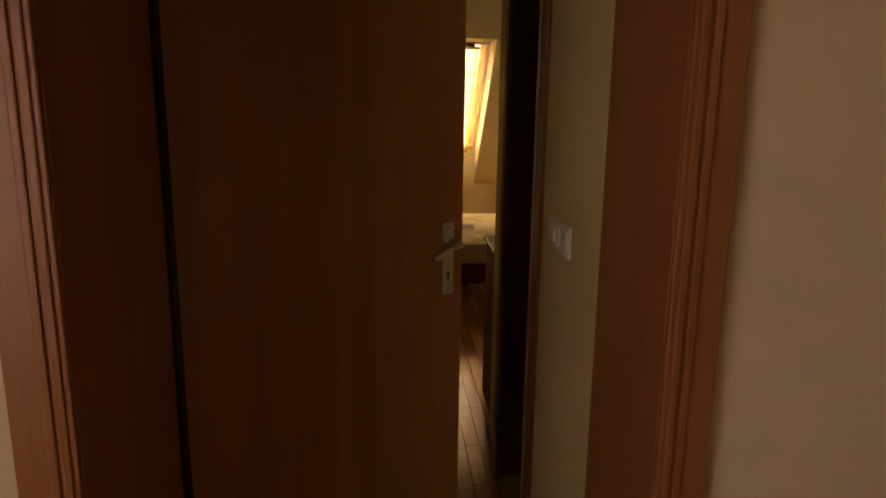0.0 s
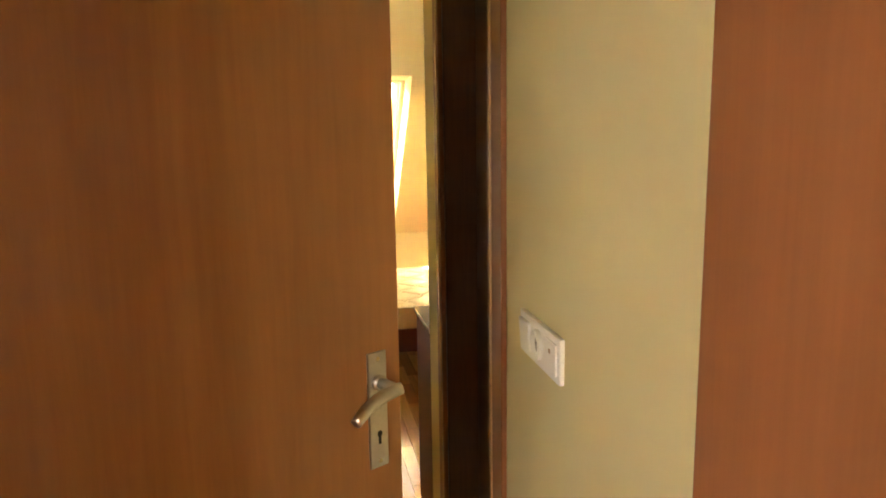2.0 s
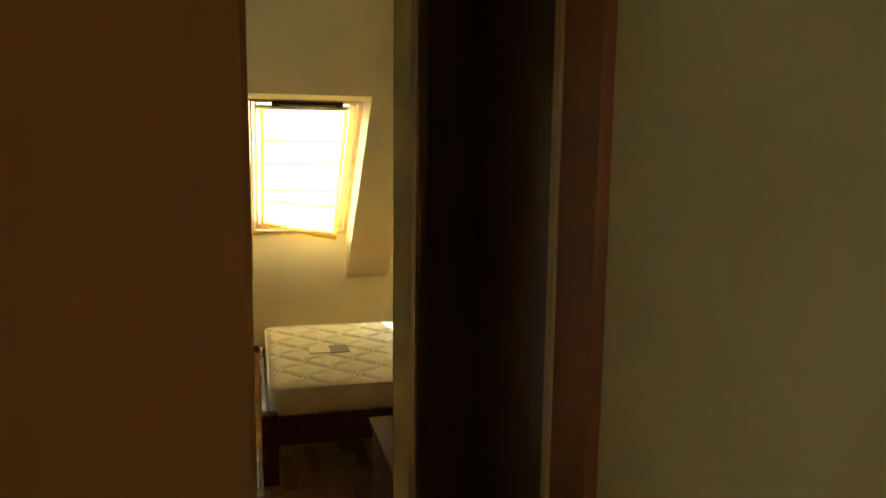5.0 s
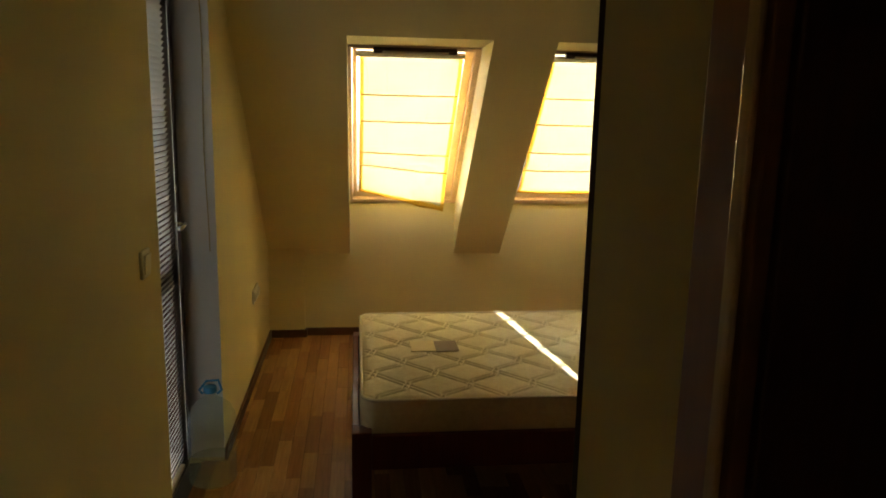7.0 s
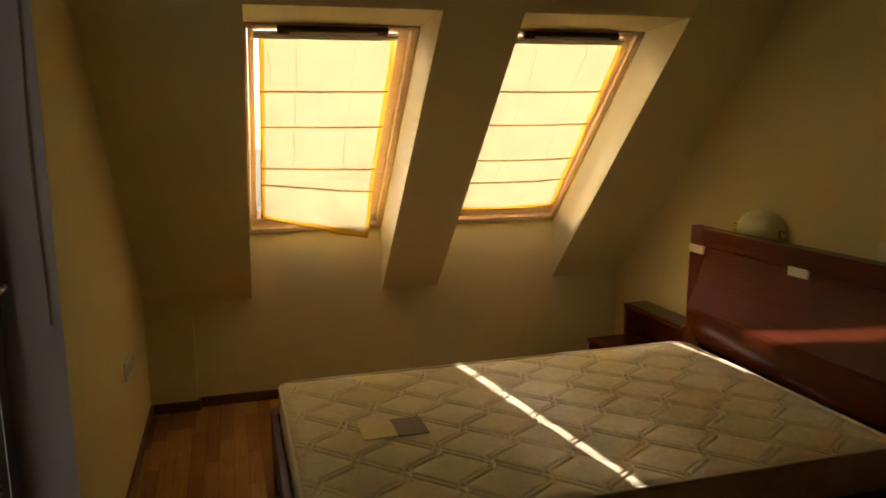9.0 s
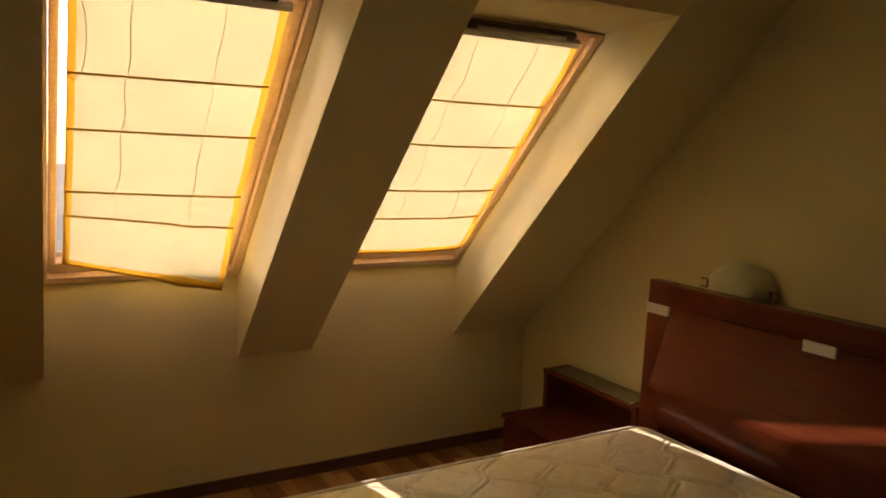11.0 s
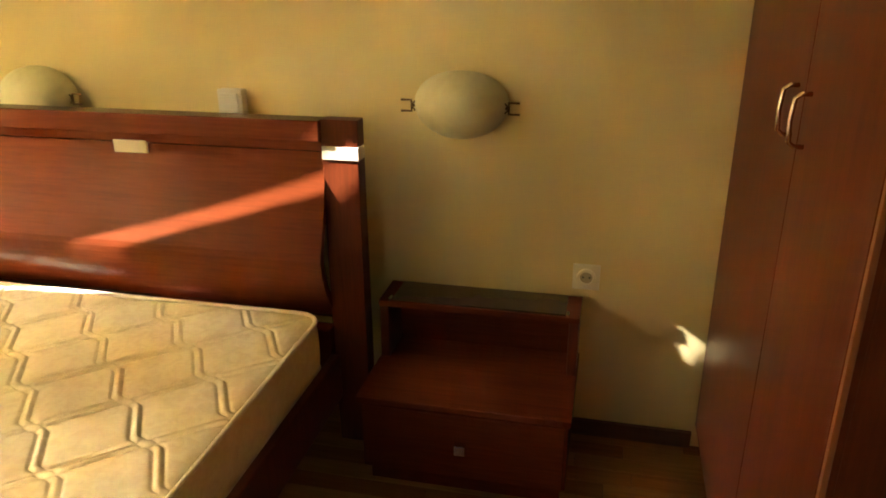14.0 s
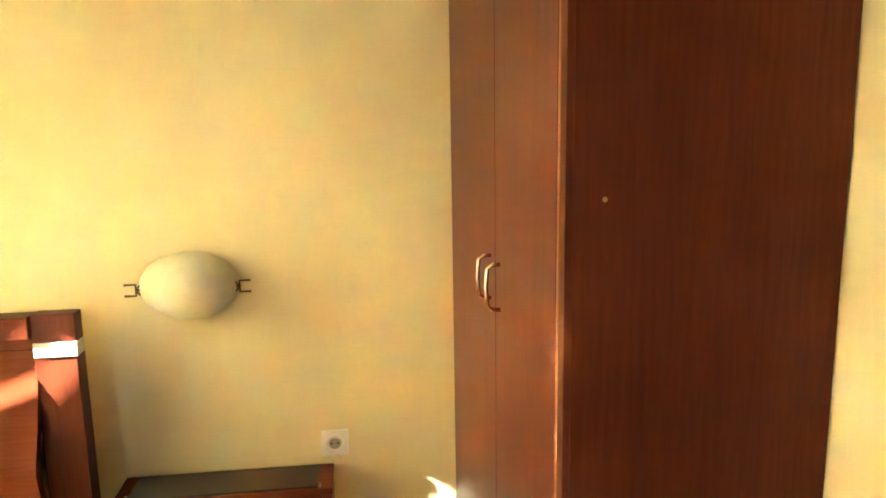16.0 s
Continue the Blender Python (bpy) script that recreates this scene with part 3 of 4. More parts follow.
# ---------------------------------------------------------------- balcony door
def balcony_door():
    d = thing("balcony_door", "dark brown glazed balcony door with a white venetian blind", "door")
    xa, xb = XL - 0.195, XL - 0.155
    y0, y1 = BAL0 + 0.002, BAL1 - 0.002
    for a in ((y0, y0 + 0.06, 0.0, BALZ), (y1 - 0.06, y1, 0.0, BALZ), (y0 + 0.06, y1 - 0.06, BALZ - 0.06, BALZ), (y0 + 0.06, y1 - 0.06, 0.0, 0.05)):
        part("frame", rbox(xa, xb, *a[:2], a[2] + 0.001, a[3] - 0.002, 0.004), DARK_FRAME, d)
    l0, l1 = y0 + 0.062, y1 - 0.062
    for a in ((l0, l0 + 0.09, 0.055, BALZ - 0.066), (l1 - 0.19, l1, 0.055, BALZ - 0.066), (l0 + 0.09, l1 - 0.09, BALZ - 0.16, BALZ - 0.066), (l0 + 0.09, l1 - 0.09, 0.055, 0.17), (l0 + 0.09, l1 - 0.09, 0.90, 0.99)):
        part("stile", rbox(xa + 0.01, xb + 0.022, *a, 0.005), DARK_FRAME, d)
    for z0, z1 in ((0.165, 0.905), (0.985, BALZ - 0.155)):
        pane = part("pane", rbox(xa + 0.03, xa + 0.036, l0 + 0.085, l1 - 0.085, z0, z1, 0), GLASS, d)
        pane.visible_shadow = False
    bm = bmesh.new()
    yh = l1 - 0.115
    box(bm, xb + 0.021, xb + 0.028, yh - 0.015, yh + 0.015, 1.04, 1.20)
    part("handle_plate", bevelled(bm, 0.002), CHROME, d)
    bm = bmesh.new()
    tube(bm, [(xb + 0.025, yh, 1.15), (xb + 0.065, yh, 1.15), (xb + 0.07, yh - 0.01, 1.15), (xb + 0.07, yh - 0.11, 1.145)], 0.0085, 12)
    part("lever", bm, CHROME, d, "chrome lever handle", smooth=True)
    bm = bmesh.new()
    box(bm, xb + 0.026, xb + 0.036, yh - 0.012, yh + 0.012, 1.28, 1.31)
    part("latch", bevelled(bm, 0.002), CHROME, d)
    v = thing("venetian_blind", "white metal venetian blind with half-closed slats on the balcony door", "blind")
    part("head_rail", rbox(xb + 0.026, xb + 0.052, l0 + 0.04, l1 - 0.235, BALZ - 0.115, BALZ - 0.085, 0.003), WHITE_PLASTIC, v)
    part("bottom_rail", rbox(xb + 0.028, xb + 0.048, l0 + 0.04, l1 - 0.235, 0.125, 0.14, 0.003), WHITE_PLASTIC, v)
    me = None
    z = 0.16
    while z < BALZ - 0.12:
        if me is None:
            bm = bmesh.new()
            a = radians(58)
            ps = []
            for i in range(5):
                u = -0.0125 + 0.00625 * i
                c = 0.0016 * (1 - (u / 0.0125) ** 2)
                ps.append((u * math.cos(a) - c * math.sin(a), u * math.sin(a) + c * math.cos(a)))
            lo = [bm.verts.new((p[0], l0 + 0.04, p[1])) for p in ps]
            hi = [bm.verts.new((p[0], l1 - 0.235, p[1])) for p in ps]
            for i in range(4):
                bm.faces.new((lo[i], lo[i + 1], hi[i + 1], hi[i]))
            ob = part("slat", bm, SLAT, v, smooth=True)
            me = ob.data
        else:
            ob = new("slat", me)
            ob.parent = v
        ob.location = (xb + 0.039, 0, z)
        z += 0.0215
    for y in (l0 + 0.14, l1 - 0.20):
        bm = bmesh.new()
        tube(bm, [(xb + 0.052, y, 0.14), (xb + 0.052, y, BALZ - 0.1)], 0.0012, 5)
        part("ladder_cord", bm, WHITE_PLASTIC, v)


balcony_door()
# white-painted faces of the recess
bm = bmesh.new()
box(bm, XL - 0.153, XL + 0.002, BAL1 - 0.006, BAL1 + 0.0, 0.02, BALZ - 0.006)
box(bm, XL - 0.153, XL + 0.002, BAL0 + 0.0, BAL1, BALZ - 0.006, BALZ)
structure("trim_recess", bm, WHITE_PLASTER, "white-painted recess faces round the balcony door", "trim")
cord = thing("pull_cord", "thin yellowish blind cord hanging in the recess", "cord")
bm = bmesh.new()
tube(bm, [(XL - 0.03 + 0.004 * math.sin(i * 0.8), BAL1 - 0.016 - 0.002 * math.cos(i), 2.1 - i * 0.11) for i in range(11)], 0.0025, 6)
part("cord", bm, CORD, cord)


# ---------------------------------------------------------------- bed
def mattress():
    m = thing("mattress", "cream quilted double mattress with piped edges lying bare on the bed", "mattress")
    x0, x1, y0, y1, z0, z1 = -0.235, 1.712, 3.41, 4.672, 0.318, 0.492
    r = 0.07
    nx, ny = 500, 320

    def inside(u, v):
        """Keep a point of the unit square inside the rounded corners."""
        x, y = x0 + (x1 - x0) * u, y0 + (y1 - y0) * v
        cx = min(max(x, x0 + r), x1 - r)
        cy = min(max(y, y0 + r), y1 - r)
        dx, dy = x - cx, y - cy
        if dx and dy:
            d = max(abs(dx), abs(dy))
            h = math.hypot(dx, dy)
            x, y = cx + dx / h * d, cy + dy / h * d
        return x, y

    def quilt(x, y):
        """Height of the quilting: puffed diamonds, double stitch lines, and a small round boss where they cross."""
        a, b = (x - 0.227) / 0.272, (y - 3.836) / 0.285
        f, g = a + b, a - b
        # one run of stitching leans on its way and steps back sideways at every crossing
        p = f - math.floor(f)
        step = (p - 0.5) / 0.64 if abs(p - 0.5) < 0.32 else (-p / 0.36 if p < 0.5 else (1 - p) / 0.36)
        g -= 0.17 * max(-0.46, min(0.46, step))
        df, dg = abs(f - round(f)) * 0.197, abs(g - round(g)) * 0.197
        node = math.hypot(df, dg)
        if node < 0.020:
            return 0.0020 * (1 - (node / 0.020) ** 2) - 0.0035 * math.exp(-((node - 0.016) / 0.0042) ** 2)
        m = min(df, dg)
        low = max(0.9 * math.exp(-((df - 0.0115) / 0.0036) ** 2), math.exp(-((dg - 0.0120) / 0.0036) ** 2))
        cord_up = max(0.8 * math.exp(-(df / 0.0070) ** 2), math.exp(-(dg / 0.0075) ** 2))
        return 0.0050 * (1 - math.exp(-max(0.0, m - 0.010) / 0.022)) - 0.0042 * low + 0.0036 * cord_up

    bm = bmesh.new()
    rows = []
    for j in range(ny + 1):
        line = []
        for i in range(nx + 1):
            u, v = i / nx, j / ny
            x, y = inside(u, v)
            e = min(x - x0, x1 - x, y - y0, y1 - y)
            drop = 0.012 * math.exp(-e / 0.018)
            z = z1 - 0.004 - drop + 0.004 * noise.noise((x * 2, y * 2, 0)) + quilt(x, y) * min(1, e / 0.03)
            line.append(bm.verts.new((x, y, z)))
        rows.append(line)
    for a, b in zip(rows, rows[1:]):
        for i in range(nx):
            bm.faces.new((a[i], a[i + 1], b[i + 1], b[i]))
    part("quilted_top", bm, TICKING, m, "quilted cream ticking", smooth=True)
    rim = []
    k = 10
    for cx, cy, a0 in ((x1 - r, y1 - r, 0), (x0 + r, y1 - r, 90), (x0 + r, y0 + r, 180), (x1 - r, y0 + r, 270)):
        for i in range(k + 1):
            a = radians(a0 + 90 * i / k)
            rim.append((cx + r * math.cos(a), cy + r * math.sin(a)))
    full = []
    for (ax, ay), (bx, by) in zip(rim, rim[1:] + rim[:1]):
        n = max(1, int(math.hypot(bx - ax, by - ay) / 0.03))
        for i in range(n):
            full.append((ax + (bx - ax) * i / n, ay + (by - ay) * i / n))
    bm = bmesh.new()
    levels = 9
    rings = []
    cxm, cym = (x0 + x1) / 2, (y0 + y1) / 2
    for j in range(levels + 1):
        f = j / levels
        z = z1 - 0.012 - (z1 - 0.012 - z0) * f
        out = 0.006 * math.sin(math.pi * f)
        ring = []
        for n, (x, y) in enumerate(full):
            w = out * (1 + 0.5 * noise.noise((x * 6, y * 6, f * 2)))
            sx = 1 if x > cxm else -1
            sy = 1 if y > cym else -1
            ring.append(bm.verts.new((x + sx * w * (abs(x - cxm) > (x1 - x0) / 2 - r), y + sy * w * (abs(y - cym) > (y1 - y0) / 2 - r), z)))
        rings.append(ring)
    n = len(full)
    for a, b in zip(rings, rings[1:]):
        for i in range(n):
            bm.faces.new((a[i], a[(i + 1) % n], b[(i + 1) % n], b[i]))
    bm.faces.new(rings[-1])
    part("side_border", bm, TICKING, m, smooth=True)
    for z in (z1 - 0.010, z0 + 0.012):
        bm = bmesh.new()
        pts = [(x, y, z) for x, y in full] + [(*full[0], z), (*full[1], z)]
        tube(bm, pts, 0.007, 8)
        part("piping", bm, PIPING, m, "raised cream edge piping", smooth=True)
    part("label", rbox(0.005, 0.125, 3.97, 4.13, z1 + 0.0015, z1 + 0.004, 0), LABEL_MAT, m, "printed paper label")
    part("label_print", rbox(0.125, 0.235, 3.965, 4.12, z1 + 0.0015, z1 + 0.004, 0), LABEL_DARK, m, "dark printed half of the label")
    return m


def bed():
    b = thing("bed_frame", "dark red mahogany double bed frame with a tall headboard", "bed")
    x0, y0, y1 = -0.275, 3.365, 4.715
    part("side_rail", rbox(x0 + 0.08, 1.72, y0, y0 + 0.028, 0.205, 0.352, 0.004), MAHOGANY, b)
    part("side_rail", rbox(x0 + 0.08, 1.72, y1 - 0.028, y1, 0.205, 0.352, 0.004), MAHOGANY, b)
    part("foot_rail", rbox(x0, x0 + 0.03, y0 + 0.08, y1 - 0.08, 0.205, 0.365, 0.004), MAHOGANY_X, b)
    for y in (y0, y1 - 0.08):
        part("leg", rbox(x0, x0 + 0.08, y, y + 0.08, 0.0, 0.365, 0.005), MAHOGANY, b)
    for x in (0.18, 1.1):
        bm = bmesh.new()
        tube(bm, [(x, 4.04, 0.0), (x, 4.04, 0.21)], [0.018, 0.024], 12)
        part("support_leg", bm, MAHOGANY, b)
    part("centre_rail", rbox(x0 + 0.03, 1.72, 4.02, 4.06, 0.21, 0.28, 0.003), PINE, b)
    for i in range(11):
        xx = x0 + 0.10 + i * 0.165
        part("slat", rbox(xx, xx + 0.07, y0 + 0.03, y1 - 0.03, 0.29, 0.308, 0.002), PINE, b)

    # headboard, x as a function of height: upright above, sweeping forward towards the mattress
    def face(z):
        s = max(0.0, min(1.0, (0.96 - z) / 0.30))
        roll = max(0.0, (0.66 - z) / 0.20)
        return 1.790 - 0.085 * s ** 1.5 + 0.085 * roll ** 2

    hy0, hy1 = 3.298, 4.738
    part("top_rail", rbox(1.766, 1.835, hy0 + 0.107, hy1 - 0.107, 0.990, 1.048, 0.004), MAHOGANY_X, b)
    part("second_rail", rbox(1.782, 1.83, hy0 + 0.107, hy1 - 0.107, 0.960, 0.988, 0.004), MAHOGANY_X, b)
    for a0, a1 in ((hy0, hy0 + 0.108), (hy1 - 0.108, hy1)):
        bm = bmesh.new()
        pts = []
        zs = [0.0, 0.3, 0.5, 0.6, 0.7, 0.8, 0.9, 0.97, 1.05]
        front = [(1.785 - 0.012 * math.sin(math.pi * min(1, z / 1.05)), z) for z in zs]
        pts = front + [(1.835, z) for z in (1.05, 0.0)]
        prism(bm, pts, a0, a1, "y")
        part("post", bevelled(bm, 0.003), MAHOGANY, b)
    bm = bmesh.new()
    n = 28
    zs = [0.42 + (0.957 - 0.42) * i / n for i in range(n + 1)]
    pts = [(face(z), z) for z in zs] + [(face(z) + 0.028, z) for z in zs[::-1]]
    prism(bm, pts, hy0 + 0.104, hy1 - 0.104, "y")
    part("panel", bm, MAHOGANY_X, b, "glossy curved mahogany panel", smooth=False)
    part("lower_rail", rbox(1.735, 1.79, hy0 + 0.104, hy1 - 0.104, 0.20, 0.42, 0.003), MAHOGANY_X, b)
    for a0, a1, zc, x in ((4.628, 4.7405, 0.939, 1.7765), (3.958, 4.068, 0.947, 1.780), (3.2955, 3.404, 0.957, 1.7765)):
        part("metal_inlay", rbox(x, x + 0.05, a0, a1, zc - 0.019, zc + 0.019, 0.002), INLAY, b, "bright metal inlay plate")
    return b


bed()
mattress()


def nightstand(y0, y1, label):
    t = thing("nightstand", label, "nightstand", (0, 0, 0), "nightstands by the bed")
    xf, xm, xb = 1.585, 1.82, 1.968
    part("lower_box", rbox(xf + 0.018, xb, y0 + 0.004, y1 - 0.004, 0.06, 0.285, 0.003), MAHOGANY_X, t)
    part("top", rbox(xf - 0.004, xb, y0 - 0.004, y1 + 0.004, 0.286, 0.306, 0.004), MAHOGANY_X, t)
    part("plinth", rbox(xf + 0.04, xb, y0 + 0.02, y1 - 0.02, 0.0, 0.06, 0.002), MAHOGANY_X, t)
    dr = part("drawer_front", rbox(xf, xf + 0.018, y0 + 0.012, y1 - 0.012, 0.07, 0.278, 0.004), MAHOGANY_X, t)
    part("knob", rbox(xf - 0.02, xf + 0.001, (y0 + y1) / 2 - 0.016, (y0 + y1) / 2 + 0.016, 0.16, 0.192, 0.003), CHROME, dr, "square metal knob")
    for a in (y0, y1 - 0.028):
        part("side_panel", rbox(xm, xb, a, a + 0.028, 0.307, 0.478, 0.003), MAHOGANY, t)
    part("back_panel", rbox(xb - 0.014, xb, y0 + 0.028, y1 - 0.028, 0.307, 0.478, 0.0), MAHOGANY_X, t)
    part("upper_shelf", rbox(xm - 0.004, xb + 0.004, y0 - 0.002, y1 + 0.002, 0.479, 0.498, 0.003), MAHOGANY_X, t)
    part("glass_top", rbox(xm + 0.004, xb - 0.008, y0 + 0.04, y1 - 0.04, 0.4985, 0.5035, 0.001), SHELF_GLASS, t, "dark smoked glass inlay")
    for a in (y0 + 0.034, y1 - 0.034):
        part("clip", rbox(xm - 0.002, xm + 0.02, a - 0.004, a + 0.004, 0.498, 0.507, 0.001), CHROME, t)
    return t


nightstand(2.668, 3.268, "mahogany nightstand with a raised glass-topped shelf and square knob")
nightstand(4.80, 5.42, "mahogany nightstand with a raised shelf under the slope")


# ---------------------------------------------------------------- wall lamps, switches and sockets
def wall_lamp(y, z):
    l = thing("wall_lamp", "frosted half-bowl wall lamp with bent metal brackets", "wall lamp", (XH, y, z), "bedside wall lamps")
    bm = bmesh.new()
    nu, nv = 32, 18
    rows = []
    for j in range(nv + 1):
        a = math.pi * j / nv
        row = []
        for i in range(nu + 1):
            b = -math.pi / 2 + math.pi * i / nu
            row.append(bm.verts.new((-0.012 - 0.105 * math.sin(a) * math.cos(b), 0.138 * math.sin(a) * math.sin(b), 0.098 * math.cos(a) + 0.004 * math.sin(a))))
        rows.append(row)
    for a, b in zip(rows, rows[1:]):
        for i in range(nu):
            bm.faces.new((a[i], a[i + 1], b[i + 1], b[i]))
    bmesh.ops.remove_doubles(bm, verts=bm.verts, dist=1e-5)
    sh = part("shade", bm, CERAMIC, l, "frosted greenish-white bowl shade", smooth=True)
    part("wall_plate", rbox(-0.012, 0.0, -0.06, 0.06, -0.045, 0.045, 0.003), STEEL, l)
    for s in (1, -1):
        bm = bmesh.new()
        tube(bm, [(-0.030, s * 0.112, 0.0), (-0.045, s * 0.140, 0.0)], 0.004, 8)
        tube(bm, [(-0.045, s * 0.172, 0.016), (-0.045, s * 0.141, 0.016), (-0.045, s * 0.141, -0.016), (-0.045, s * 0.172, -0.016)], 0.0034, 8)
        tube(bm, [(-0.045, s * 0.130, 0.014), (-0.045, s * 0.142, 0.0), (-0.045, s * 0.130, -0.014)], 0.0026, 8)
        tube(bm, [(-0.030, s * 0.112, 0.0), (-0.004, s * 0.055, 0.0)], 0.004, 8)
        part("bracket", bm, BRONZE, l, "bent wire bracket")
    return l


wall_lamp(3.045, 1.068)
wall_lamp(4.45, 1.050)


def plate_at(name, label, category, m, kinds, group="", off=0.0):
    """A switch or socket plate: local x along the plate, z up, -y out of the wall."""
    t = thing(name, label, category, group=group)
    t.matrix_world = m @ pose(0, -off, 0)
    n = len(kinds)
    w = 0.081 + 0.071 * (n - 1)
    part("frame", rbox(-w / 2, w / 2, -0.010, 0.0, -0.0405, 0.0405, 0.003), WHITE_PLASTIC, t)
    if off:
        part("mounting_box", rbox(-w / 2 + 0.002, w / 2 - 0.002, 0.0, off, -0.0385, 0.0385, 0.002), WHITE_PLASTIC, t, "surface-mounted box")
    for i, k in enumerate(kinds):
        c = (i - (n - 1) / 2) * 0.071
        if k == "switch":
            bm = bmesh.new()
            prism(bm, [(-0.010, -0.028), (-0.0135, -0.028), (-0.0175, 0.028), (-0.010, 0.028)], c - 0.028, c + 0.028, "x")
            part("rocker", bevelled(bm, 0.0015), WHITE_PLASTIC, t)
        elif k == "socket":
            bm = bmesh.new()
            pr = [(0.0285, 0.0), (0.0285, 0.0075), (0.0270, 0.0090), (0.0205, 0.0090), (0.0195, 0.0075), (0.0190, 0.0006), (0.0, 0.0006)]
            bm2 = lathe(pr, 28)
            for v in bm2.verts:
                v.co = (c + v.co.x, -0.010 - v.co.z, v.co.y)
            part("socket_ring", bm2, WHITE_PLASTIC, t, smooth=False)
            # darker disc paints the shade that the shallow recess does not cast
            bm = bmesh.new()
            tube(bm, [(c, -0.0102, 0), (c, -0.0108, 0)], 0.0188, 24)
            part("socket_well", bm, WELL_SHADE, t, "socket well with its shade in the colour")
            for s in (1, -1):
                bm = bmesh.new()
                tube(bm, [(c + s * 0.0095, -0.0112, 0), (c + s * 0.0095, -0.0100, 0)], 0.0032, 10)
                part("pin_hole", bm, BLACK, t)
        else:
            part("insert", rbox(c - 0.028, c + 0.028, -0.0135, -0.0095, -0.028, 0.028, 0.0015), WHITE_PLASTIC, t)
            part("indicator", rbox(c - 0.004, c + 0.004, -0.0145, -0.013, 0.006, 0.014, 0.0005), plain("indicator_amber", (0.40, 0.24, 0.08), 0.4), t, "small amber indicator")
    return t


def on_head(y, z):
    return pose(XH, y, z, 0, 0, -90)


def on_left(y, z):
    return pose(XL, y, z, 0, 0, 90)


plate_at("light_switch", "white surface-mounted switch on the wall above the headboard", "switch", on_head(3.762, 1.055), ["switch"], off=0.028)
plate_at("wall_socket", "white single socket above the nightstand", "socket", on_head(2.660, 0.560), ["socket"])
plate_at("light_switch", "white rocker switch beside the balcony door", "switch", on_left(2.785, 1.185), ["switch"])
plate_at("wall_socket", "cream triple socket plate low on the wall", "socket", on_left(5.05, 0.51), ["socket", "socket", "socket"])
plate_at("switch_panel", "white triple plate with switch, socket and indicator beside the bathroom", "switch", pose(XR, 0.116, 1.252, 0, 0, -90), ["switch", "socket", "other"])


# ---------------------------------------------------------------- wardrobe and chest
def wardrobe():
    x0, x1, y0, y1, zt = 0.842, XH - 0.003, 1.860, 2.291, 2.35
    w = thing("wardrobe", "tall mahogany two-door wardrobe standing in the corner", "wardrobe")
    part("side_panel", rbox(x0, x0 + 0.018, y0, y1 - 0.02, 0.0, zt, 0.001), MAHOGANY, w, "dark red side panel")
    part("side_panel", rbox(x1 - 0.018, x1, y0, y1 - 0.02, 0.0, zt, 0.001), MAHOGANY, w)
    part("top", rbox(x0 + 0.018, x1 - 0.018, y0, y1 - 0.02, zt - 0.02, zt, 0.001), MAHOGANY_X, w)
    part("back", rbox(x0 + 0.018, x1 - 0.018, y0, y0 + 0.006, 0.08, zt - 0.02, 0), MAHOGANY, w)
    part("plinth", rbox(x0 + 0.018, x1 - 0.018, y1 - 0.06, y1 - 0.03, 0.0, 0.08, 0.001), MAHOGANY_X, w)
    part("side_panel_edge", rbox(x0, x0 + 0.0115, y1 - 0.0197, y1 - 0.0095, 0.0, zt, 0.0), MAHOGANY, w)
    part("edge_strip", rbox(x0 - 0.0008, x0 + 0.0115, y1 - 0.0092, y1 - 0.0005, 0.0, zt, 0.001), CASING, w, "lighter edge banding")
    mid = 1.31
    for a0, a1, hx in ((x0 + 0.0125, mid - 0.0015, mid - 0.05), (mid + 0.0015, x1 - 0.002, mid + 0.05)):
        d = part("door", rbox(a0, a1, y1 - 0.0185, y1, 0.085, zt - 0.004, 0.0015), MAHOGANY, w)
        bm = bmesh.new()
        zc = 1.195
        pts = [(hx, y1 - 0.002, zc - 0.046), (hx, y1 + 0.016, zc - 0.046), (hx, y1 + 0.026, zc - 0.038), (hx, y1 + 0.029, zc), (hx, y1 + 0.026, zc + 0.038), (hx, y1 + 0.016, zc + 0.046), (hx, y1 - 0.002, zc + 0.046)]
        tube(bm, pts, 0.0045, 10)
        part("handle", bm, CHROME, d, "curved metal bar handle", smooth=True)
    bm = bmesh.new()
    tube(bm, [(x0 - 0.0012, 2.225, 1.415), (x0 + 0.001, 2.225, 1.415)], 0.0038, 12)
    part("screw_cap", bm, CORD, w, "pale screw cap")
    return w


def chest():
    c = thing("chest_of_drawers", "low mahogany chest of drawers by the corridor's end", "chest")
    x0, x1, y0, y1, h = 0.048, 0.60, 1.53, 1.955, 0.842
    part("carcass", rbox(x0, x1, y0, y1 - 0.02, 0.0, h, 0.003), MAHOGANY, c)
    part("top", rbox(x0 - 0.008, x1 + 0.008, y0 - 0.005, y1 + 0.008, h, h + 0.02, 0.004), MAHOGANY_X, c)
    for i in range(4):
        z = 0.05 + i * 0.197
        d = part("drawer_front", rbox(x0 + 0.004, x1 - 0.004, y1 - 0.0195, y1, z, z + 0.19, 0.003), MAHOGANY_X, c)
        part("knob", rbox((x0 + x1) / 2 - 0.015, (x0 + x1) / 2 + 0.015, y1 - 0.001, y1 + 0.02, z + 0.08, z + 0.11, 0.003), CHROME, d, "square metal knob")
    return c


wardrobe()
chest()


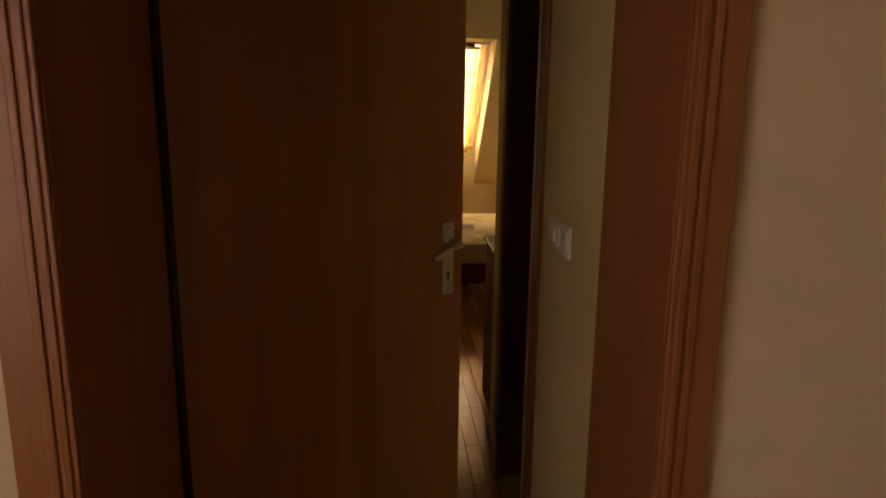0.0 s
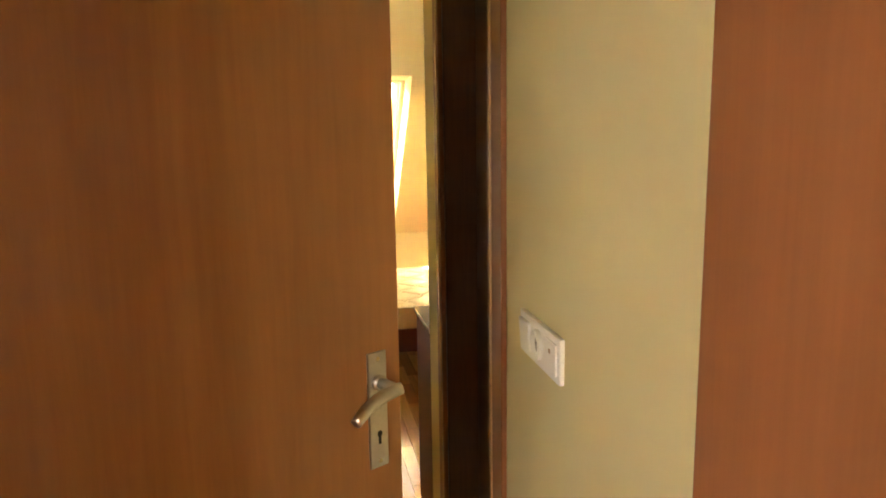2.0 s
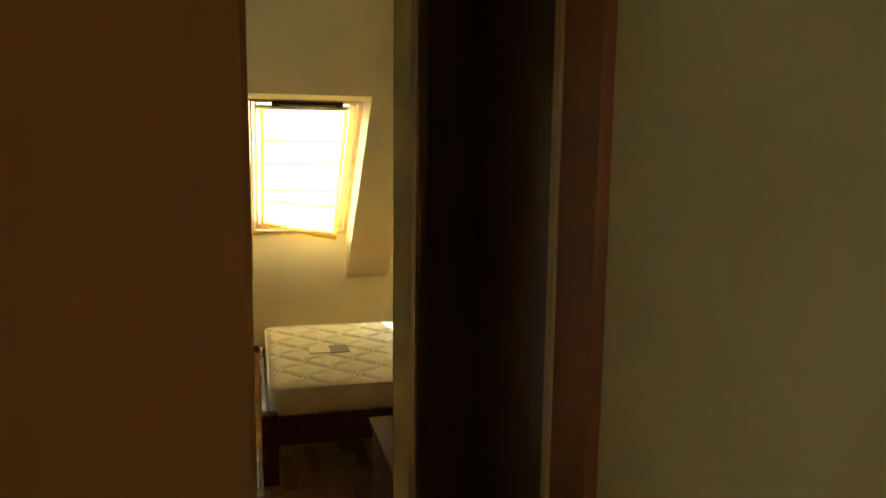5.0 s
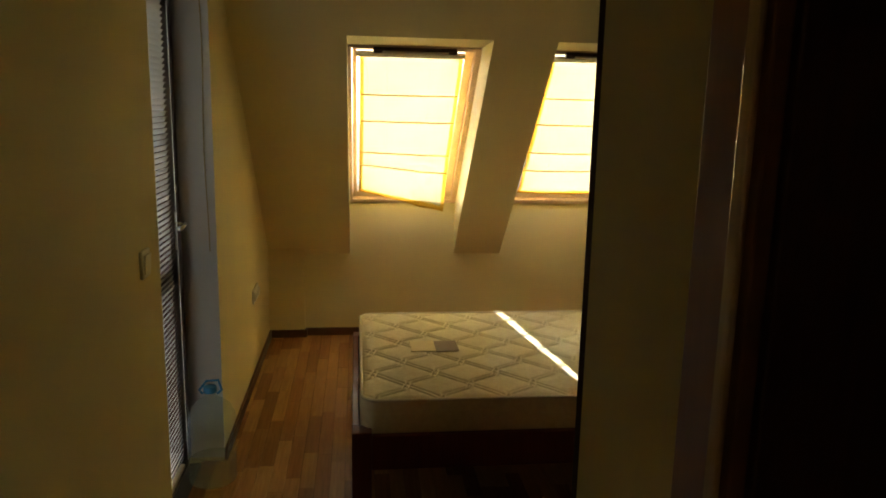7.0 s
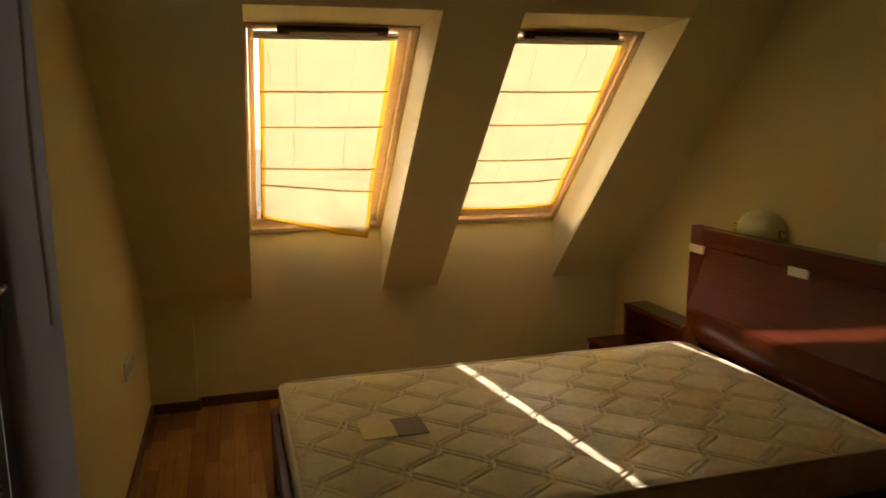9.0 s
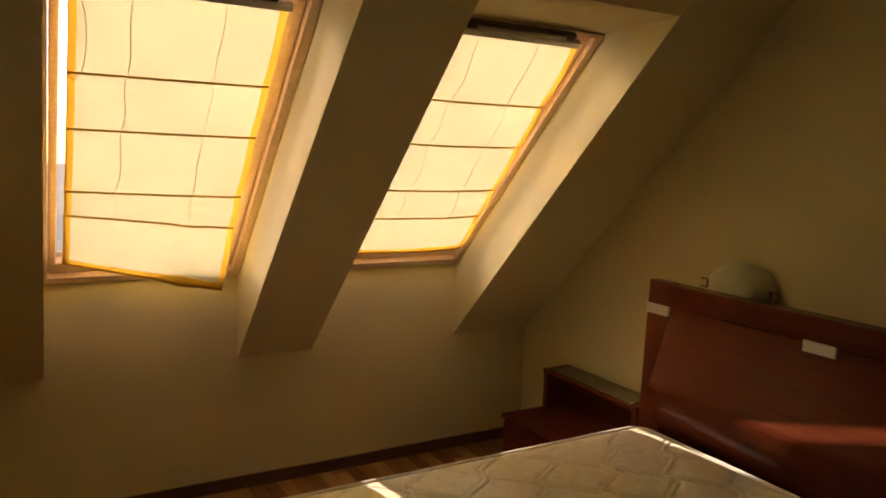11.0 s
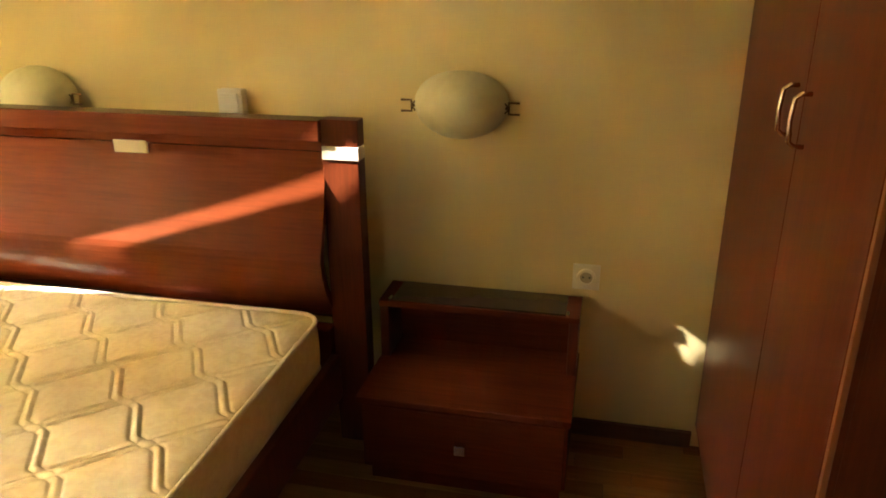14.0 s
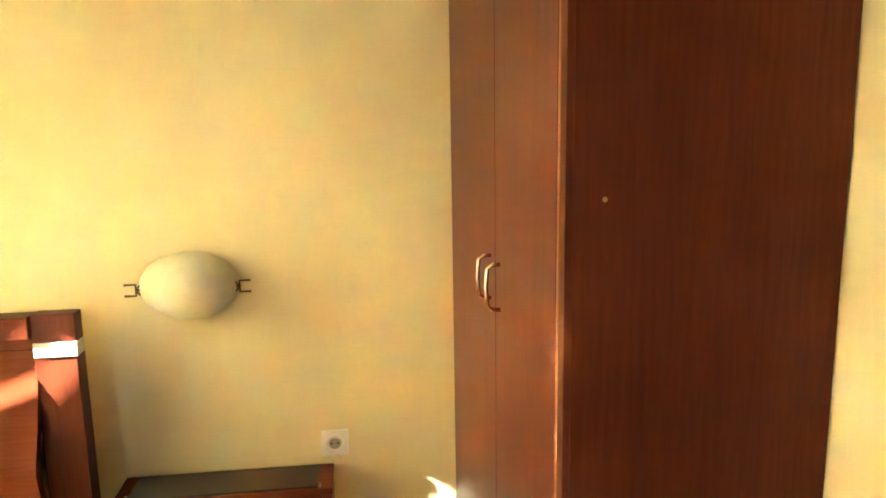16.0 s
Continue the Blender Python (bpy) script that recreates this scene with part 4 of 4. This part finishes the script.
# ---------------------------------------------------------------- bottle and air conditioner
def bottle():
    b = thing("water_bottle", "large clear plastic water bottle with a blue cap, partly full", "bottle", (-0.885, 3.715, 0.0))
    prof = [(0.0, 0.004), (0.085, 0.002), (0.100, 0.012)]
    for i in range(15):
        z = 0.03 + i * 0.018
        prof.append((0.104 - 0.003 * (i % 2), z))
    prof += [(0.104, 0.295), (0.100, 0.320), (0.085, 0.350), (0.055, 0.378), (0.032, 0.392), (0.024, 0.398), (0.024, 0.418)]
    part("body", lathe(prof, 40), BOTTLE, b, "clear ribbed plastic body", smooth=True)
    part("cap", lathe([(0.0, 0.442), (0.026, 0.442), (0.028, 0.438), (0.028, 0.416), (0.024, 0.416)], 28), BLUE_CAP, b, "blue screw cap", smooth=False)
    bm = bmesh.new()
    tube(bm, [(-0.03, 0, 0.408), (-0.045, 0, 0.425), (-0.02, 0.03, 0.455), (0.03, 0.03, 0.458), (0.05, 0, 0.425), (0.03, 0, 0.408)], 0.006, 8)
    part("carry_handle", bm, BLUE_CAP, b, "blue carrying handle", smooth=True)
    water = lathe([(0.0, 0.006), (0.083, 0.006), (0.098, 0.016), (0.099, 0.03), (0.099, 0.11), (0.0, 0.11)], 40)
    part("water", water, BOTTLE, b, "still water in the bottle", smooth=False)


def air_conditioner():
    a = thing("air_conditioner", "white wall-mounted air conditioner above the balcony door", "air conditioner")
    bm = bmesh.new()
    prism(bm, [(XL, 2.42), (XL + 0.13, 2.42), (XL + 0.185, 2.45), (XL + 0.205, 2.52), (XL + 0.20, 2.66), (XL + 0.17, 2.69), (XL, 2.69)], 2.86, 3.66, "y")
    part("body", bevelled(bm, 0.008, 3), WHITE_PLASTIC, a)
    part("air_outlet", rbox(XL + 0.075, XL + 0.135, 2.93, 3.59, 2.412, 2.421, 0.001), GREY_PLASTIC, a, "dark air outlet slot")
    part("vane", rbox(XL + 0.10, XL + 0.105, 2.94, 3.58, 2.405, 2.42, 0.001), WHITE_PLASTIC, a)


bottle()
air_conditioner()


# ---------------------------------------------------------------- hall window
hw = tagged(new("window_3"), "white-framed hall window", "window", kind="structure")
for a in ((-2.95, -2.89, 0.90, 2.20), (-1.91, -1.85, 0.90, 2.20), (-2.89, -1.91, 0.90, 0.96), (-2.89, -1.91, 2.14, 2.20), (-2.43, -2.37, 0.96, 2.14)):
    part("window_frame", rbox(-1.87, -1.81, a[0], a[1], a[2], a[3], 0.004), WHITE_PLASTIC, hw)
hp = part("pane", rbox(-1.842, -1.838, -2.89, -1.91, 0.96, 2.14, 0), GLASS, hw)
hp.visible_shadow = False


# ---------------------------------------------------------------- floor strips
def strips():
    rnd = random.Random(4)
    sw = 0.066
    meshes = {}

    def strip_mesh(length):
        key = round(length, 3)
        if key not in meshes:
            bm = bmesh.new()
            g, t = 0.0005, 0.0008
            x0, x1, y0, y1 = g, sw - g, g, key - g
            lo = [bm.verts.new(p) for p in ((x0, y0, -0.011), (x1, y0, -0.011), (x1, y1, -0.011), (x0, y1, -0.011))]
            mi = [bm.verts.new(p) for p in ((x0, y0, -t), (x1, y0, -t), (x1, y1, -t), (x0, y1, -t))]
            hi = [bm.verts.new(p) for p in ((x0 + t, y0 + t, 0), (x1 - t, y0 + t, 0), (x1 - t, y1 - t, 0), (x0 + t, y1 - t, 0))]
            for a, b in ((lo, mi), (mi, hi)):
                for i in range(4):
                    bm.faces.new((a[i], a[(i + 1) % 4], b[(i + 1) % 4], b[i]))
            bm.faces.new(hi)
            me = bpy.data.meshes.new("floor_strip")
            bm.to_mesh(me)
            bm.free()
            me.materials.append(PARQUET)
            meshes[key] = me
        return meshes[key]

    lengths = (0.34, 0.42, 0.50)
    verts, faces, count = [], [], 0
    for x in np.arange(-1.76, XH, sw):
        y = -3.3 - rnd.random() * 0.1
        while y < YK:
            L = rnd.choice(lengths)
            in_room = x > XL - 0.16 and (y + L > -0.62)
            ok = (in_room and x < 0.0) or (y > 1.40) or (y + L < -0.55) or (in_room and x < XH and y > 1.4)
            if y > 1.0 and x < XL - 0.16 or (-0.6 < y < 1.3 and x >= 0.0) or (y > -0.95 and x < XL - 0.16) or (y < -0.5 and x > 1.13):
                ok = False
            if ok:
                if count < 300 and -0.95 < x < 0.62 and 2.0 < y < 5.8:
                    ob = new("floor_strip", strip_mesh(L))
                    ob.location = (x, y, 0)
                    ob.parent = floor
                    count += 1
                else:
                    me = strip_mesh(L)
                    base = len(verts)
                    verts.extend((v.co.x + x, v.co.y + y, v.co.z) for v in me.vertices)
                    faces.extend(tuple(base + i for i in p.vertices) for p in me.polygons)
            y += L
    me = bpy.data.meshes.new("floor_strips")
    me.from_pydata(verts, [], faces)
    me.materials.append(PARQUET)
    ob = new("floor_strips", me)
    ob.parent = floor
    tagged(ob, kind="stuff")


strips()
